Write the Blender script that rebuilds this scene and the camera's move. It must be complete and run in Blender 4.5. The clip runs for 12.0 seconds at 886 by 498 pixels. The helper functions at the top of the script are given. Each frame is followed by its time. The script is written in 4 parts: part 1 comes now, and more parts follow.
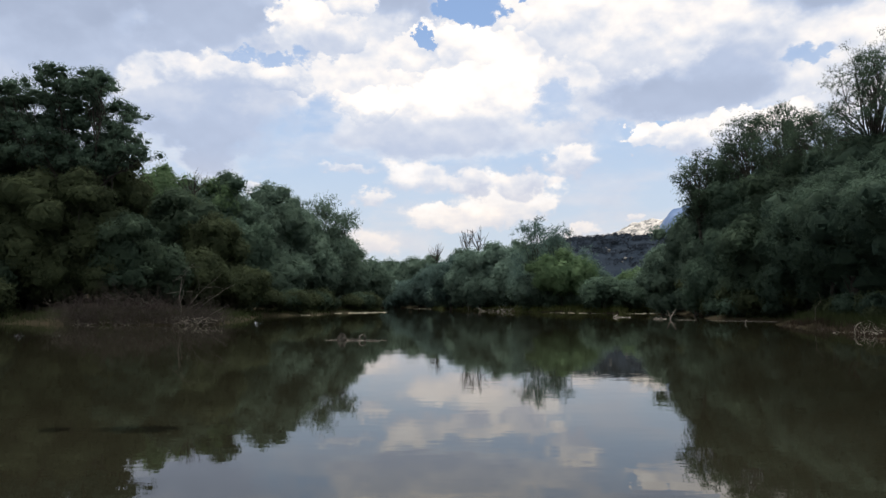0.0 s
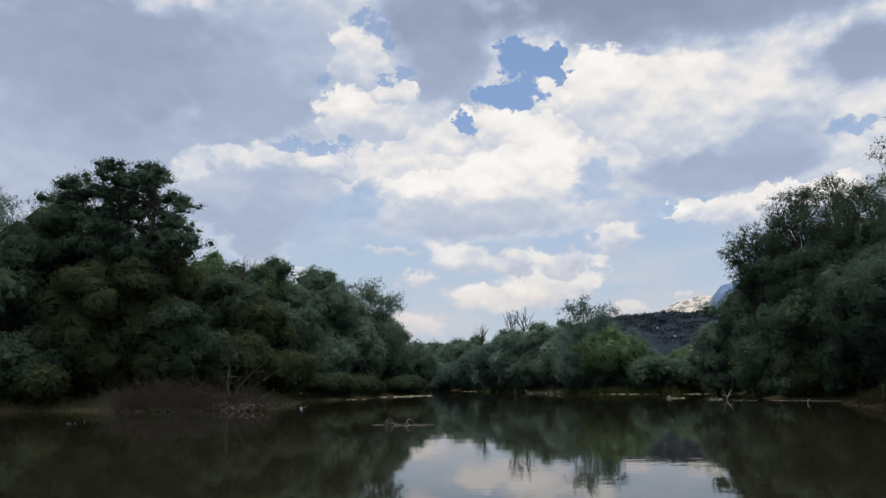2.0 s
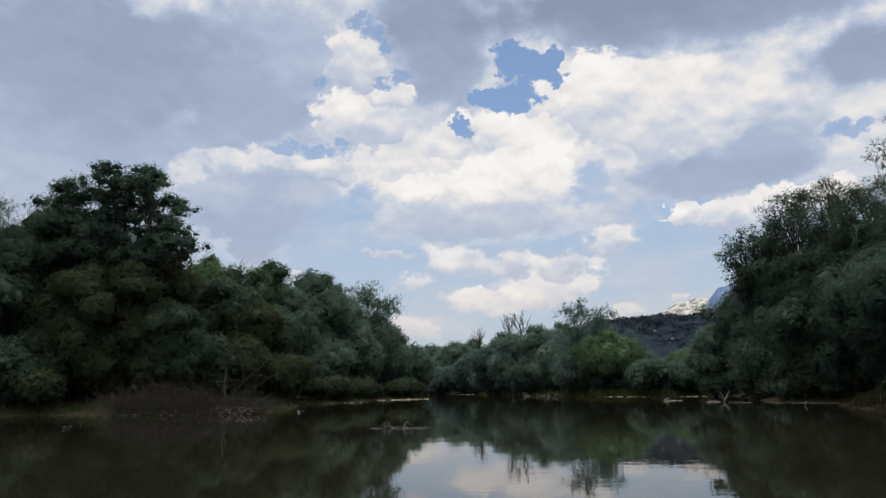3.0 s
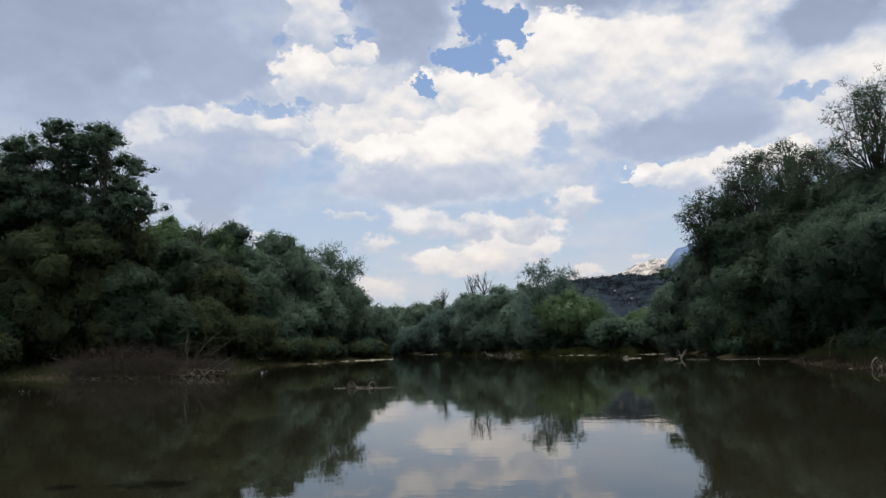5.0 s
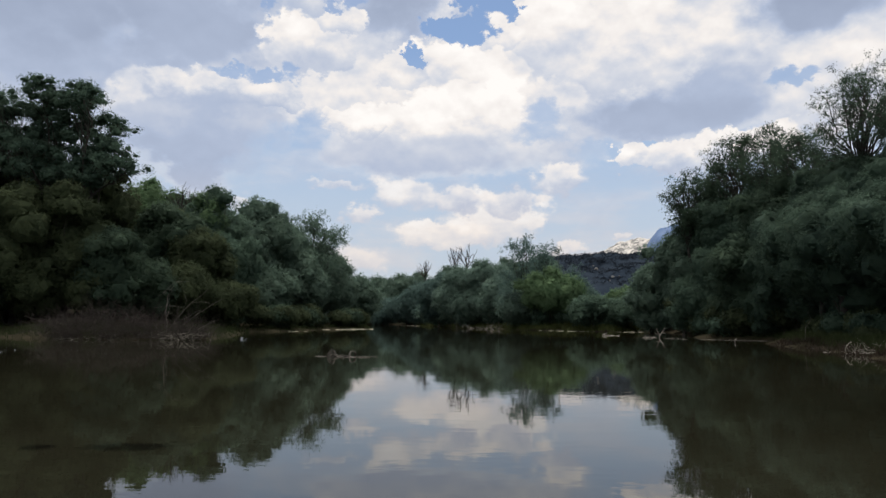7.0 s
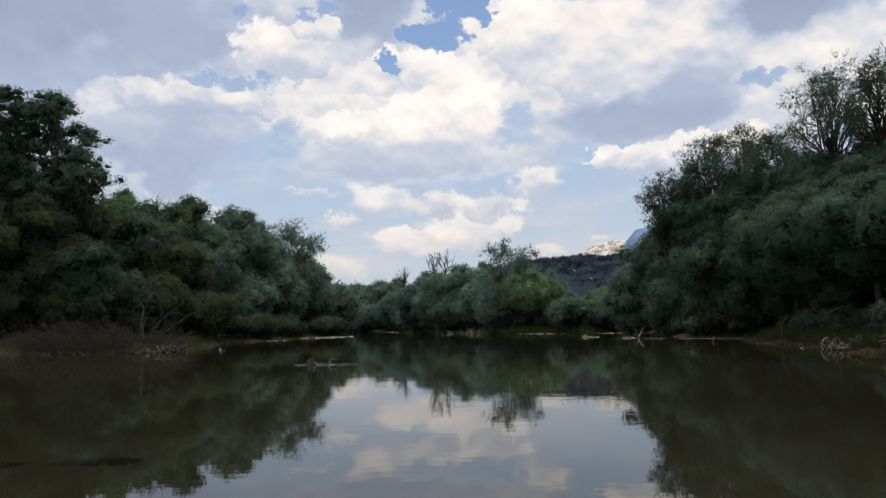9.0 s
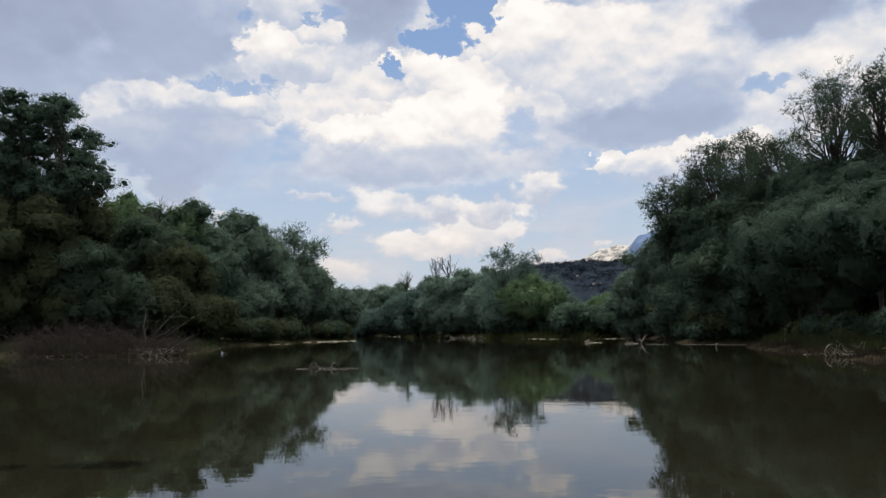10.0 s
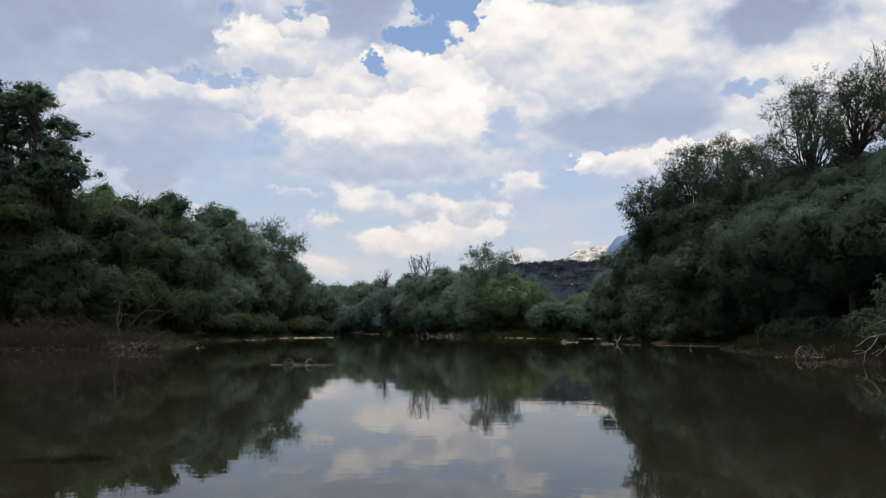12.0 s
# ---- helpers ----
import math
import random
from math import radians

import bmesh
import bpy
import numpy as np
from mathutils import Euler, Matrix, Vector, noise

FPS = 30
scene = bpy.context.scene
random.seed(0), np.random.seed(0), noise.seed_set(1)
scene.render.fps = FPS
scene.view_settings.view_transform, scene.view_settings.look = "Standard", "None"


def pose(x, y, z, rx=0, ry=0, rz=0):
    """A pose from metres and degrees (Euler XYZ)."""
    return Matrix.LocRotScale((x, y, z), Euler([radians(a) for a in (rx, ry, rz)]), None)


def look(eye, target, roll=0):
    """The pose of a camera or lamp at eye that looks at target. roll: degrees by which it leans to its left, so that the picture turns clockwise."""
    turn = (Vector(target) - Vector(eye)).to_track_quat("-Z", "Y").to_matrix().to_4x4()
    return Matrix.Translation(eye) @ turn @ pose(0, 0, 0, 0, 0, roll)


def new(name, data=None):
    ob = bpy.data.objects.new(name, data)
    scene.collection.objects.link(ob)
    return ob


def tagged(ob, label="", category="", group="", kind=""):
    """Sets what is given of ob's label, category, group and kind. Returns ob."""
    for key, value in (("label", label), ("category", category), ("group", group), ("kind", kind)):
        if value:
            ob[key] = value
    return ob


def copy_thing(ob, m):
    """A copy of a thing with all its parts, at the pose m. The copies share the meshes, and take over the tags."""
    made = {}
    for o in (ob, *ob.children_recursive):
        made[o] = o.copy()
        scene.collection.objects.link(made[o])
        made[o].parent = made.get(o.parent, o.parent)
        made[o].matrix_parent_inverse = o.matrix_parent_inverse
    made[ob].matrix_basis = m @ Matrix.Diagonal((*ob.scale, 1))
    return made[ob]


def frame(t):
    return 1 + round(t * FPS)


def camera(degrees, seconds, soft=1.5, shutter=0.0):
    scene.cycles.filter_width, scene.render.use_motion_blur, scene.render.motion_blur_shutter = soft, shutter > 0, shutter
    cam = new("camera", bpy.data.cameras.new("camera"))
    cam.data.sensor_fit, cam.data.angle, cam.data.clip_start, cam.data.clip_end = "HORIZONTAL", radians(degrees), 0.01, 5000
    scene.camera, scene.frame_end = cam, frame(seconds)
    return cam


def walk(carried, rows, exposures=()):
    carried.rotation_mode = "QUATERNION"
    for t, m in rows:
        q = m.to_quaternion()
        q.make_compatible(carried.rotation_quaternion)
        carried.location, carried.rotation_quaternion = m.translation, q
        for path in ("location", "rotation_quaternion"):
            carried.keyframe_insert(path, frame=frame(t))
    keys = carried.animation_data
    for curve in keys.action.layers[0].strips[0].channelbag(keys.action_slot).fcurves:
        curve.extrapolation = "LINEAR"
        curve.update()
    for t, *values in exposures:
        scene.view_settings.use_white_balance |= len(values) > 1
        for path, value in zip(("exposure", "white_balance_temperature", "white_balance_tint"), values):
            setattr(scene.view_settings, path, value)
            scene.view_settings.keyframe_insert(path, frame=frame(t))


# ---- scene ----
cam = camera(63.0, 12.0, soft=1.4)
PATH = [
    (0, (0.097, 0.655, 1.617), (0.099, 2.649, 1.764), 0.1),
    (0.5, (0.068, 0.669, 1.618), (0.083, 2.657, 1.836), -0.2),
    (1, (0.041, 0.681, 1.618), (0.012, 2.654, 1.944), -1.1),
    (1.5, (0.018, 0.693, 1.617), (-0.064, 2.658, 1.98), -0.1),
    (2, (0.002, 0.708, 1.616), (-0.114, 2.67, 1.986), -0.6),
    (2.5, (-0.009, 0.726, 1.614), (-0.129, 2.686, 1.993), -0.7),
    (4.5, (-0.043, 0.813, 1.587), (-0.065, 2.786, 1.914), -1.1),
    (5, (-0.051, 0.837, 1.583), (-0.06, 2.818, 1.854), -1.3),
    (5.5, (-0.06, 0.862, 1.581), (-0.047, 2.85, 1.799), -1.7),
    (6, (-0.071, 0.888, 1.579), (-0.052, 2.878, 1.772), -0.6),
    (6.5, (-0.084, 0.913, 1.575), (-0.066, 2.902, 1.778), 0.7),
    (7, (-0.095, 0.939, 1.572), (-0.059, 2.93, 1.767), 0.5),
    (7.2, (-0.098, 0.951, 1.571), (-0.09, 2.939, 1.785), -0.1),
    (8.8, (-0.107, 1.048, 1.546), (-0.037, 3.036, 1.75), -1.1),
    (9, (-0.105, 1.057, 1.545), (-0.009, 3.044, 1.755), -0.9),
    (9.5, (-0.098, 1.075, 1.542), (-0.017, 3.062, 1.751), -0.5),
    (10, (-0.085, 1.085, 1.54), (0.003, 3.071, 1.763), -0.6),
    (10.5, (-0.067, 1.09, 1.538), (0.015, 3.076, 1.758), -0.1),
    (11, (-0.046, 1.09, 1.537), (0.029, 3.075, 1.767), -0.1),
    (11.5, (-0.021, 1.087, 1.536), (0.04, 3.074, 1.761), 0.3),
    (12, (0.005, 1.083, 1.536), (0.149, 3.066, 1.753), 0.2),
]
EXPOSURES = [(0, 0.19, 6650, 11), (0.5, 0.0, 6600, 11), (1.5, -0.05, 6550, 10), (2.5, -0.1, 6500, 10), (4.5, -0.06, 6550, 10), (5.5, 0.0, 6600, 11), (12, 0.0, 6650, 11)]
walk(cam, [(t, look(eye, target, roll)) for t, eye, target, roll in PATH], EXPOSURES)

# ---- world, sun, exposure ----
def make(tree, kind, **given):
    """A node with its inputs set or linked, by index; other names are attributes."""
    node = tree.nodes.new(kind)
    for key, value in given.items():
        if key == "ins":
            for n, v in value.items():
                if isinstance(v, bpy.types.NodeSocket):
                    tree.links.new(v, node.inputs[n])
                else:
                    node.inputs[n].default_value = v
        elif key == "op":
            node.operation = value
    return node


def calc(tree, op, a, b=0.0, c=0.0):
    return make(tree, "ShaderNodeMath", op=op, ins={0: a, 1: b, 2: c}).outputs[0]


def span(tree, value, low, high, out_low=0.0, out_high=1.0):
    """A smooth step of value from low..high to out_low..out_high."""
    node = make(tree, "ShaderNodeMapRange", ins={0: value, 1: low, 2: high, 3: out_low, 4: out_high})
    node.interpolation_type = "SMOOTHSTEP"
    return node.outputs[0]


def blend(tree, factor, a, b):
    node = tree.nodes.new("ShaderNodeMix")
    node.data_type = "RGBA"
    for socket, v in ((node.inputs[0], factor), (node.inputs[6], a), (node.inputs[7], b)):
        if isinstance(v, bpy.types.NodeSocket):
            tree.links.new(v, socket)
        else:
            socket.default_value = v if isinstance(v, float) else (*v, 1.0)
    return node.outputs[2]


def grain(tree, where, scale, detail=4.0, rough=0.55):
    """The value and the colour of a noise."""
    node = make(tree, "ShaderNodeTexNoise", ins={0: where, 2: scale, 3: detail, 4: rough})
    return node.outputs[0], node.outputs[1]


# Clouds, each a heap: bearing (to the right of north), height, half width, half height, in degrees; tone of the top and of the base; softness of the rim.
CLOUD_BANKS = [(13.3, 19.3, 20.0, 6.3, 0.93, 0.86, 0.25), (-10.2, 22.8, 7.9, 5.9, 0.92, 0.84, 0.3), (-18.7, 17.3, 11.2, 2.6, 0.86, 0.76, 0.3),
               (-0.3, 17.6, 12.8, 4.8, 0.95, 0.86, 0.25), (-30.9, 17.7, 12.2, 5.1, 0.70, 0.66, 0.5), (-33.7, 11.8, 9.3, 4.3, 0.72, 0.68, 0.4), (32.0, 19.0, 11.0, 6.5, 0.92, 0.84, 0.3)]
CLOUD_SHADES = [(-3.5, 28.0, 7.0, 6.5, 0.66, 0.68, 0.6), (17.0, 28.0, 20.0, 3.4, 0.68, 0.70, 0.5), (-17.0, 26.0, 8.5, 6.0, 0.68, 0.68, 0.6), (-29.8, 23.4, 12.7, 5.4, 0.55, 0.60, 0.5), (-17.5, 21.2, 4.9, 2.9, 0.60, 0.62, 0.45), (-3.5, 27.3, 3.9, 4.9, 0.52, 0.60, 0.35),
                (15.3, 28.0, 15.4, 2.0, 0.48, 0.56, 0.4), (23.5, 26.6, 8.0, 1.6, 0.52, 0.58, 0.5), (29.8, 21.8, 4.7, 2.0, 0.54, 0.58, 0.4),
                (22.2, 17.5, 4.2, 2.2, 0.66, 0.66, 0.5)]
GAPS = [(2.6, 25.4, 1.33, 1.6), (4.6, 24.6, 2.0, 1.33), (6.2, 24.6, 0.98, 1.42), (3.3, 22.6, 1.78, 1.16), (0.7, 22.4, 1.87, 0.89), (-1.6, 20.6, 0.71, 0.89), (16.9, 13.2, 0.58, 0.58)]
SMALL_GAPS = [(-10.2, 28.4, 1.24, 0.53), (-8.7, 27.7, 0.98, 0.62), (-7.8, 26.7, 0.53, 0.71), (-13.1, 23.5, 0.62, 0.71), (-6.4, 24.3, 0.98, 0.62), (-8.3, 23.8, 0.71, 0.4), (-15.6, 18.6, 1.42, 0.44), (-13.3, 18.5, 2.22, 0.53), (-11.4, 19.0, 0.8, 0.89), (27.0, 17.4, 1.24, 0.62), (28.1, 17.4, 1.07, 0.44)]
THIN_SPOTS = [(-9.4, 15.0, 0.98, 1.16), (-11.9, 12.9, 2.13, 1.78), (-13.0, 10.9, 2.44, 2.0), (9.2, 15.9, 1.42, 0.98), (8.7, 14.7, 2.0, 0.8), (12.9, 12.9, 1.78, 0.98), (13.8, 13.2, 1.16, 0.71)]
CLOUD_HEAPS = [(-17.0, 17.2, 5.0, 1.2, 0.92, 0.7, 0.15), (-12.6, 17.2, 2.4, 1.1, 0.95, 0.7, 0.07), (-23.2, 15.3, 1.4, 2.0, 0.84, 0.68, 0.3),
               (-17.4, 13.2, 5.4, 3.6, 0.66, 0.62, 0.3), (-20.8, 14.2, 2.2, 1.6, 0.72, 0.64, 0.4), (-14.0, 14.6, 2.4, 1.3, 0.72, 0.66, 0.3), (-9.7, 21.3, 4.0, 2.5, 0.98, 0.74, 0.08), (-10.2, 25.6, 2.7, 2.7, 0.96, 0.7, 0.09),
               (-7.3, 22.7, 1.9, 1.3, 0.95, 0.76, 0.09), (14.8, 20.8, 6.4, 3.7, 0.98, 0.76, 0.12), (9.5, 22.2, 3.4, 3.3, 1.02, 0.82, 0.07),
               (5.6, 22.2, 1.8, 1.4, 1.02, 0.82, 0.07), (1.6, 19.1, 5.1, 2.6, 1.03, 0.85, 0.08), (-2.4, 19.6, 2.3, 1.6, 1.0, 0.82, 0.08)]
CLOUD_FRONTS = [(3.1, 15.9, 5.5, 2.7, 1.06, 0.8, 0.09), (-2.7, 15.0, 4.6, 2.1, 1.06, 0.72, 0.07), (-5.5, 15.2, 2.1, 1.2, 1.04, 0.72, 0.07),
                (-7.8, 15.2, 1.2, 0.9, 1.0, 0.77, 0.08), (-0.4, 12.9, 8.9, 1.6, 0.75, 0.68, 0.4),
                (18.5, 15.4, 7.4, 1.6, 0.61, 0.63, 0.4), (11.2, 13.5, 2.6, 1.7, 0.8, 0.7, 0.4), (7.7, 13.7, 1.8, 1.5, 0.85, 0.75, 0.4)]
CLOUD_PUFFS = [(10.2, 11.0, 2.4, 1.1, 0.96, 0.7, 0.25), (16.0, 12.5, 1.8, 1.0, 1.0, 0.76, 0.07), (19.8, 12.3, 3.1, 1.2, 0.98, 0.7, 0.09),
               (22.8, 13.1, 2.6, 1.1, 0.98, 0.77, 0.09), (25.6, 12.9, 2.8, 1.5, 0.98, 0.8, 0.12), (2.0, 9.4, 1.9, 0.9, 0.9, 0.7, 0.25), (6.6, 9.4, 2.0, 1.1, 0.92, 0.72, 0.25)]
CLOUD_LOW = [(0.6, 6.9, 4.2, 1.2, 1.06, 0.80, 0.2), (5.0, 8.0, 4.0, 2.0, 1.08, 0.78, 0.2), (-2.2, 9.9, 2.6, 1.2, 0.95, 0.74, 0.3),
             (-5.7, 8.2, 1.5, 0.8, 0.96, 0.74, 0.3), (-7.3, 10.4, 1.8, 0.4, 0.88, 0.72, 0.4), (-5.8, 4.7, 1.7, 1.4, 0.88, 0.72, 0.35),
             (-14.9, 8.8, 1.1, 0.5, 0.92, 0.76, 0.25), (15.2, 6.6, 0.55, 0.5, 0.9, 0.72, 0.3), (11.2, 5.7, 1.5, 0.45, 0.95, 0.76, 0.3)]
SUN_BEARING, SUN_HEIGHT = 4.0, 70.0


def build_world():
    world = bpy.data.worlds.new("sky")
    scene.world = world
    world.use_nodes = True
    tree = world.node_tree
    tree.nodes.clear()
    way = tree.nodes.new("ShaderNodeTexCoord").outputs["Generated"]
    xyz = make(tree, "ShaderNodeSeparateXYZ", ins={0: way})
    bearing = calc(tree, "MULTIPLY", calc(tree, "ARCTAN2", xyz.outputs[0], xyz.outputs[1]), 57.2958)
    height = calc(tree, "MULTIPLY", calc(tree, "ARCSINE", xyz.outputs[2]), 57.2958)
    flat = make(tree, "ShaderNodeCombineXYZ", ins={0: bearing, 1: height}).outputs[0]
    squeezed = make(tree, "ShaderNodeVectorMath", op="MULTIPLY", ins={0: way, 1: (1.0, 1.0, 1.35)}).outputs[0]
    curl, curl_colour = grain(tree, squeezed, 14.0, 8.0, 0.6)
    wide, wide_colour = grain(tree, squeezed, 4.0, 5.0, 0.55)

    def bulges(where):
        """Rounded billows from 0 to 1."""
        value, _ = grain(tree, where, 22.0, 6.0, 0.52)
        return span(tree, value, 0.30, 0.70)

    lump = bulges(squeezed)
    swell, _ = grain(tree, squeezed, 15.0, 4.0, 0.46)
    swell_above, _ = grain(tree, make(tree, "ShaderNodeVectorMath", op="ADD", ins={0: squeezed, 1: (0.0, -0.004, 0.014)}).outputs[0], 15.0, 4.0, 0.46)
    relief = calc(tree, "SUBTRACT", swell_above, swell)

    def bent(amount, fine):
        a = make(tree, "ShaderNodeVectorMath", op="MULTIPLY_ADD", ins={0: curl_colour, 1: (fine, fine * 0.8, 0.0), 2: (-fine / 2, -fine * 0.4, 0.0)})
        b = make(tree, "ShaderNodeVectorMath", op="MULTIPLY_ADD", ins={0: wide_colour, 1: (amount, amount * 0.6, 0.0), 2: (-amount / 2, -amount * 0.3, 0.0)})
        c = make(tree, "ShaderNodeVectorMath", op="ADD", ins={0: a.outputs[0], 1: b.outputs[0]})
        return make(tree, "ShaderNodeVectorMath", op="ADD", ins={0: flat, 1: c.outputs[0]}).outputs[0]

    broad_place, place = bent(7.0, 2.6), bent(1.6, 3.0)
    _, ragged = grain(tree, squeezed, 26.0, 5.0, 0.58)
    near_place = make(tree, "ShaderNodeVectorMath", op="MULTIPLY_ADD", ins={0: ragged, 1: (4.2, 3.2, 0.0), 2: (-2.1, -1.6, 0.0)}).outputs[0]
    near_place = make(tree, "ShaderNodeVectorMath", op="ADD", ins={0: flat, 1: near_place}).outputs[0]
    _, torn = grain(tree, squeezed, 48.0, 5.0, 0.6)
    gap_place = make(tree, "ShaderNodeVectorMath", op="MULTIPLY_ADD", ins={0: torn, 1: (3.2, 2.6, 0.0), 2: (-1.6, -1.3, 0.0)}).outputs[0]
    gap_place = make(tree, "ShaderNodeVectorMath", op="ADD", ins={0: flat, 1: gap_place}).outputs[0]
    # a loose deck overhead and behind, which thins out low over the land
    deck = calc(tree, "ADD", height, calc(tree, "MULTIPLY", calc(tree, "SUBTRACT", wide, 0.5), 40.0))
    cover = span(tree, deck, 6.0, 18.0)
    ahead = span(tree, calc(tree, "ABSOLUTE", bearing), 46.0, 36.0)
    cover = calc(tree, "MULTIPLY", cover, calc(tree, "SUBTRACT", 1.0, calc(tree, "MULTIPLY", ahead, span(tree, height, 22.0, 19.0))))
    # deck tone raised, mostly out of view, to lighten the shaded tree sides
    tone = span(tree, wide, 0.35, 0.65, 1.24, 1.04)

    def heap(row, where, lumpy, alpha=1.0):
        nonlocal cover, tone
        a, e, ra, re, top, base, soft = row
        local = make(tree, "ShaderNodeVectorMath", op="MULTIPLY_ADD", ins={0: where, 1: (1 / ra, 1 / re, 0.0), 2: (-a / ra, -e / re, 0.0)}).outputs[0]
        far = make(tree, "ShaderNodeVectorMath", op="LENGTH", ins={0: local}).outputs[1]
        mask = span(tree, calc(tree, "MULTIPLY_ADD", lump, lumpy, calc(tree, "SUBTRACT", far, lumpy * 0.5)), 1 + soft, 1 - soft)
        rise = make(tree, "ShaderNodeSeparateXYZ", ins={0: local}).outputs[1]
        shade = span(tree, calc(tree, "MULTIPLY_ADD", lump, -0.4, rise), -1.2, 0.3, base, top)
        tone = calc(tree, "MULTIPLY_ADD", mask, calc(tree, "SUBTRACT", shade, tone), tone)
        mask = calc(tree, "MULTIPLY", mask, alpha)
        cover = calc(tree, "MULTIPLY_ADD", mask, calc(tree, "SUBTRACT", 1.0, cover), cover)

    for row in CLOUD_BANKS:
        heap(row, place, 0.25)
    for row in CLOUD_SHADES:
        heap(row, broad_place, 0.35)

    def nearest(ellipses):
        out = None
        for a, e, ra, re in ellipses:
            node = make(tree, "ShaderNodeVectorMath", op="MULTIPLY_ADD", ins={0: gap_place, 1: (1 / ra, 1 / re, 0.0), 2: (-a / ra, -e / re, 0.0)})
            far = make(tree, "ShaderNodeVectorMath", op="LENGTH", ins={0: node.outputs[0]}).outputs[1]
            out = far if out is None else calc(tree, "SMOOTH_MIN", out, far, 0.2)
        return calc(tree, "MULTIPLY_ADD", lump, -0.5, calc(tree, "ADD", out, 0.25))

    clearing = calc(tree, "MULTIPLY", calc(tree, "MULTIPLY", span(tree, nearest(GAPS), 0.85, 1.12), span(tree, nearest(SMALL_GAPS), 0.6, 1.25, 0.3, 1.0)), span(tree, nearest(THIN_SPOTS), 0.4, 1.6, 0.4, 1.0))
    for row in CLOUD_HEAPS:
        heap(row, near_place, 0.35)
    for row in CLOUD_FRONTS:
        heap(row, place if row[6] > 0.3 else near_place, 0.35)
    cover = calc(tree, "MULTIPLY", cover, clearing)
    wisp, _ = grain(tree, make(tree, "ShaderNodeVectorMath", op="MULTIPLY", ins={0: way, 1: (1.0, 1.0, 3.0)}).outputs[0], 7.0, 7.0, 0.6)
    wisp = calc(tree, "MULTIPLY", span(tree, wisp, 0.42, 0.66, 0.08, 0.6), span(tree, height, 21.0, 15.0))
    tone = calc(tree, "MULTIPLY_ADD", calc(tree, "SUBTRACT", 1.0, cover), calc(tree, "SUBTRACT", 0.74, tone), tone)
    cover = calc(tree, "MAXIMUM", cover, wisp)
    for row in CLOUD_LOW:
        heap(row, near_place, 0.5, 0.8)
    for row in CLOUD_PUFFS:
        heap(row, near_place, 0.4, 0.95)
    tone = calc(tree, "ADD", tone, calc(tree, "MULTIPLY", relief, calc(tree, "MULTIPLY", span(tree, tone, 0.6, 0.95, 0.12, 1.0), 0.85)))
    tone = calc(tree, "ADD", tone, calc(tree, "MULTIPLY", calc(tree, "SUBTRACT", wide, 0.5), 0.08))
    ramp = tree.nodes.new("ShaderNodeValToRGB")
    tree.links.new(calc(tree, "DIVIDE", tone, 1.1), ramp.inputs[0])
    stops = ramp.color_ramp.elements
    stops[0].position, stops[0].color = 0.25, (0.19, 0.22, 0.33, 1)
    stops[1].position, stops[1].color = 1.0, (1.0, 0.982, 0.96, 1)
    for spot, colour in ((0.45, (0.285, 0.345, 0.475, 1)), (0.6, (0.435, 0.515, 0.675, 1)), (0.75, (0.66, 0.70, 0.78, 1)), (0.88, (0.89, 0.865, 0.85, 1))):
        stops.new(spot).color = colour
    # low clouds are seen through more air: warmer and duller
    cloud = blend(tree, span(tree, height, 12.0, 4.0), ramp.outputs[0], blend(tree, 0.45, ramp.outputs[0], (0.88, 0.76, 0.66)))
    # the veil brightens towards the hidden sun
    toward = (math.sin(radians(SUN_BEARING)) * math.cos(radians(SUN_HEIGHT)), math.cos(radians(SUN_BEARING)) * math.cos(radians(SUN_HEIGHT)), math.sin(radians(SUN_HEIGHT)))
    near_sun = make(tree, "ShaderNodeVectorMath", op="DOT_PRODUCT", ins={0: way, 1: toward}).outputs[1]
    veil = calc(tree, "MULTIPLY_ADD", calc(tree, "POWER", calc(tree, "MAXIMUM", near_sun, 0.0), 30.0), 4.0, 1.0)
    sky = tree.nodes.new("ShaderNodeTexSky")
    sky.sky_type, sky.sun_disc = "NISHITA", False
    sky.sun_elevation, sky.sun_rotation = radians(SUN_HEIGHT), radians(SUN_BEARING)
    sky.air_density, sky.dust_density, sky.ozone_density = 1.0, 0.4, 2.0
    clear = make(tree, "ShaderNodeBackground", ins={0: sky.outputs[0], 1: 0.116})
    haze = make(tree, "ShaderNodeBackground", ins={0: (0.495, 0.575, 0.695, 1.0), 1: 1.0})
    hazy = make(tree, "ShaderNodeMixShader", ins={0: span(tree, height, 22.0, 2.0, 0.0, 0.85), 1: clear.outputs[0], 2: haze.outputs[0]})
    clouds = make(tree, "ShaderNodeBackground", ins={0: cloud, 1: veil})
    mixed = make(tree, "ShaderNodeMixShader", ins={0: cover, 1: hazy.outputs[0], 2: clouds.outputs[0]})
    tree.links.new(mixed.outputs[0], tree.nodes.new("ShaderNodeOutputWorld").inputs[0])


build_world()
sun = new("sun", bpy.data.lights.new("sun", "SUN"))
sun.data.energy, sun.data.angle, sun.data.color = 2.7, radians(24), (1.0, 0.94, 0.85)
sun.matrix_world = look((0, 0, 0), (-math.sin(radians(SUN_BEARING)), -math.cos(radians(SUN_BEARING)), -math.tan(radians(SUN_HEIGHT))))


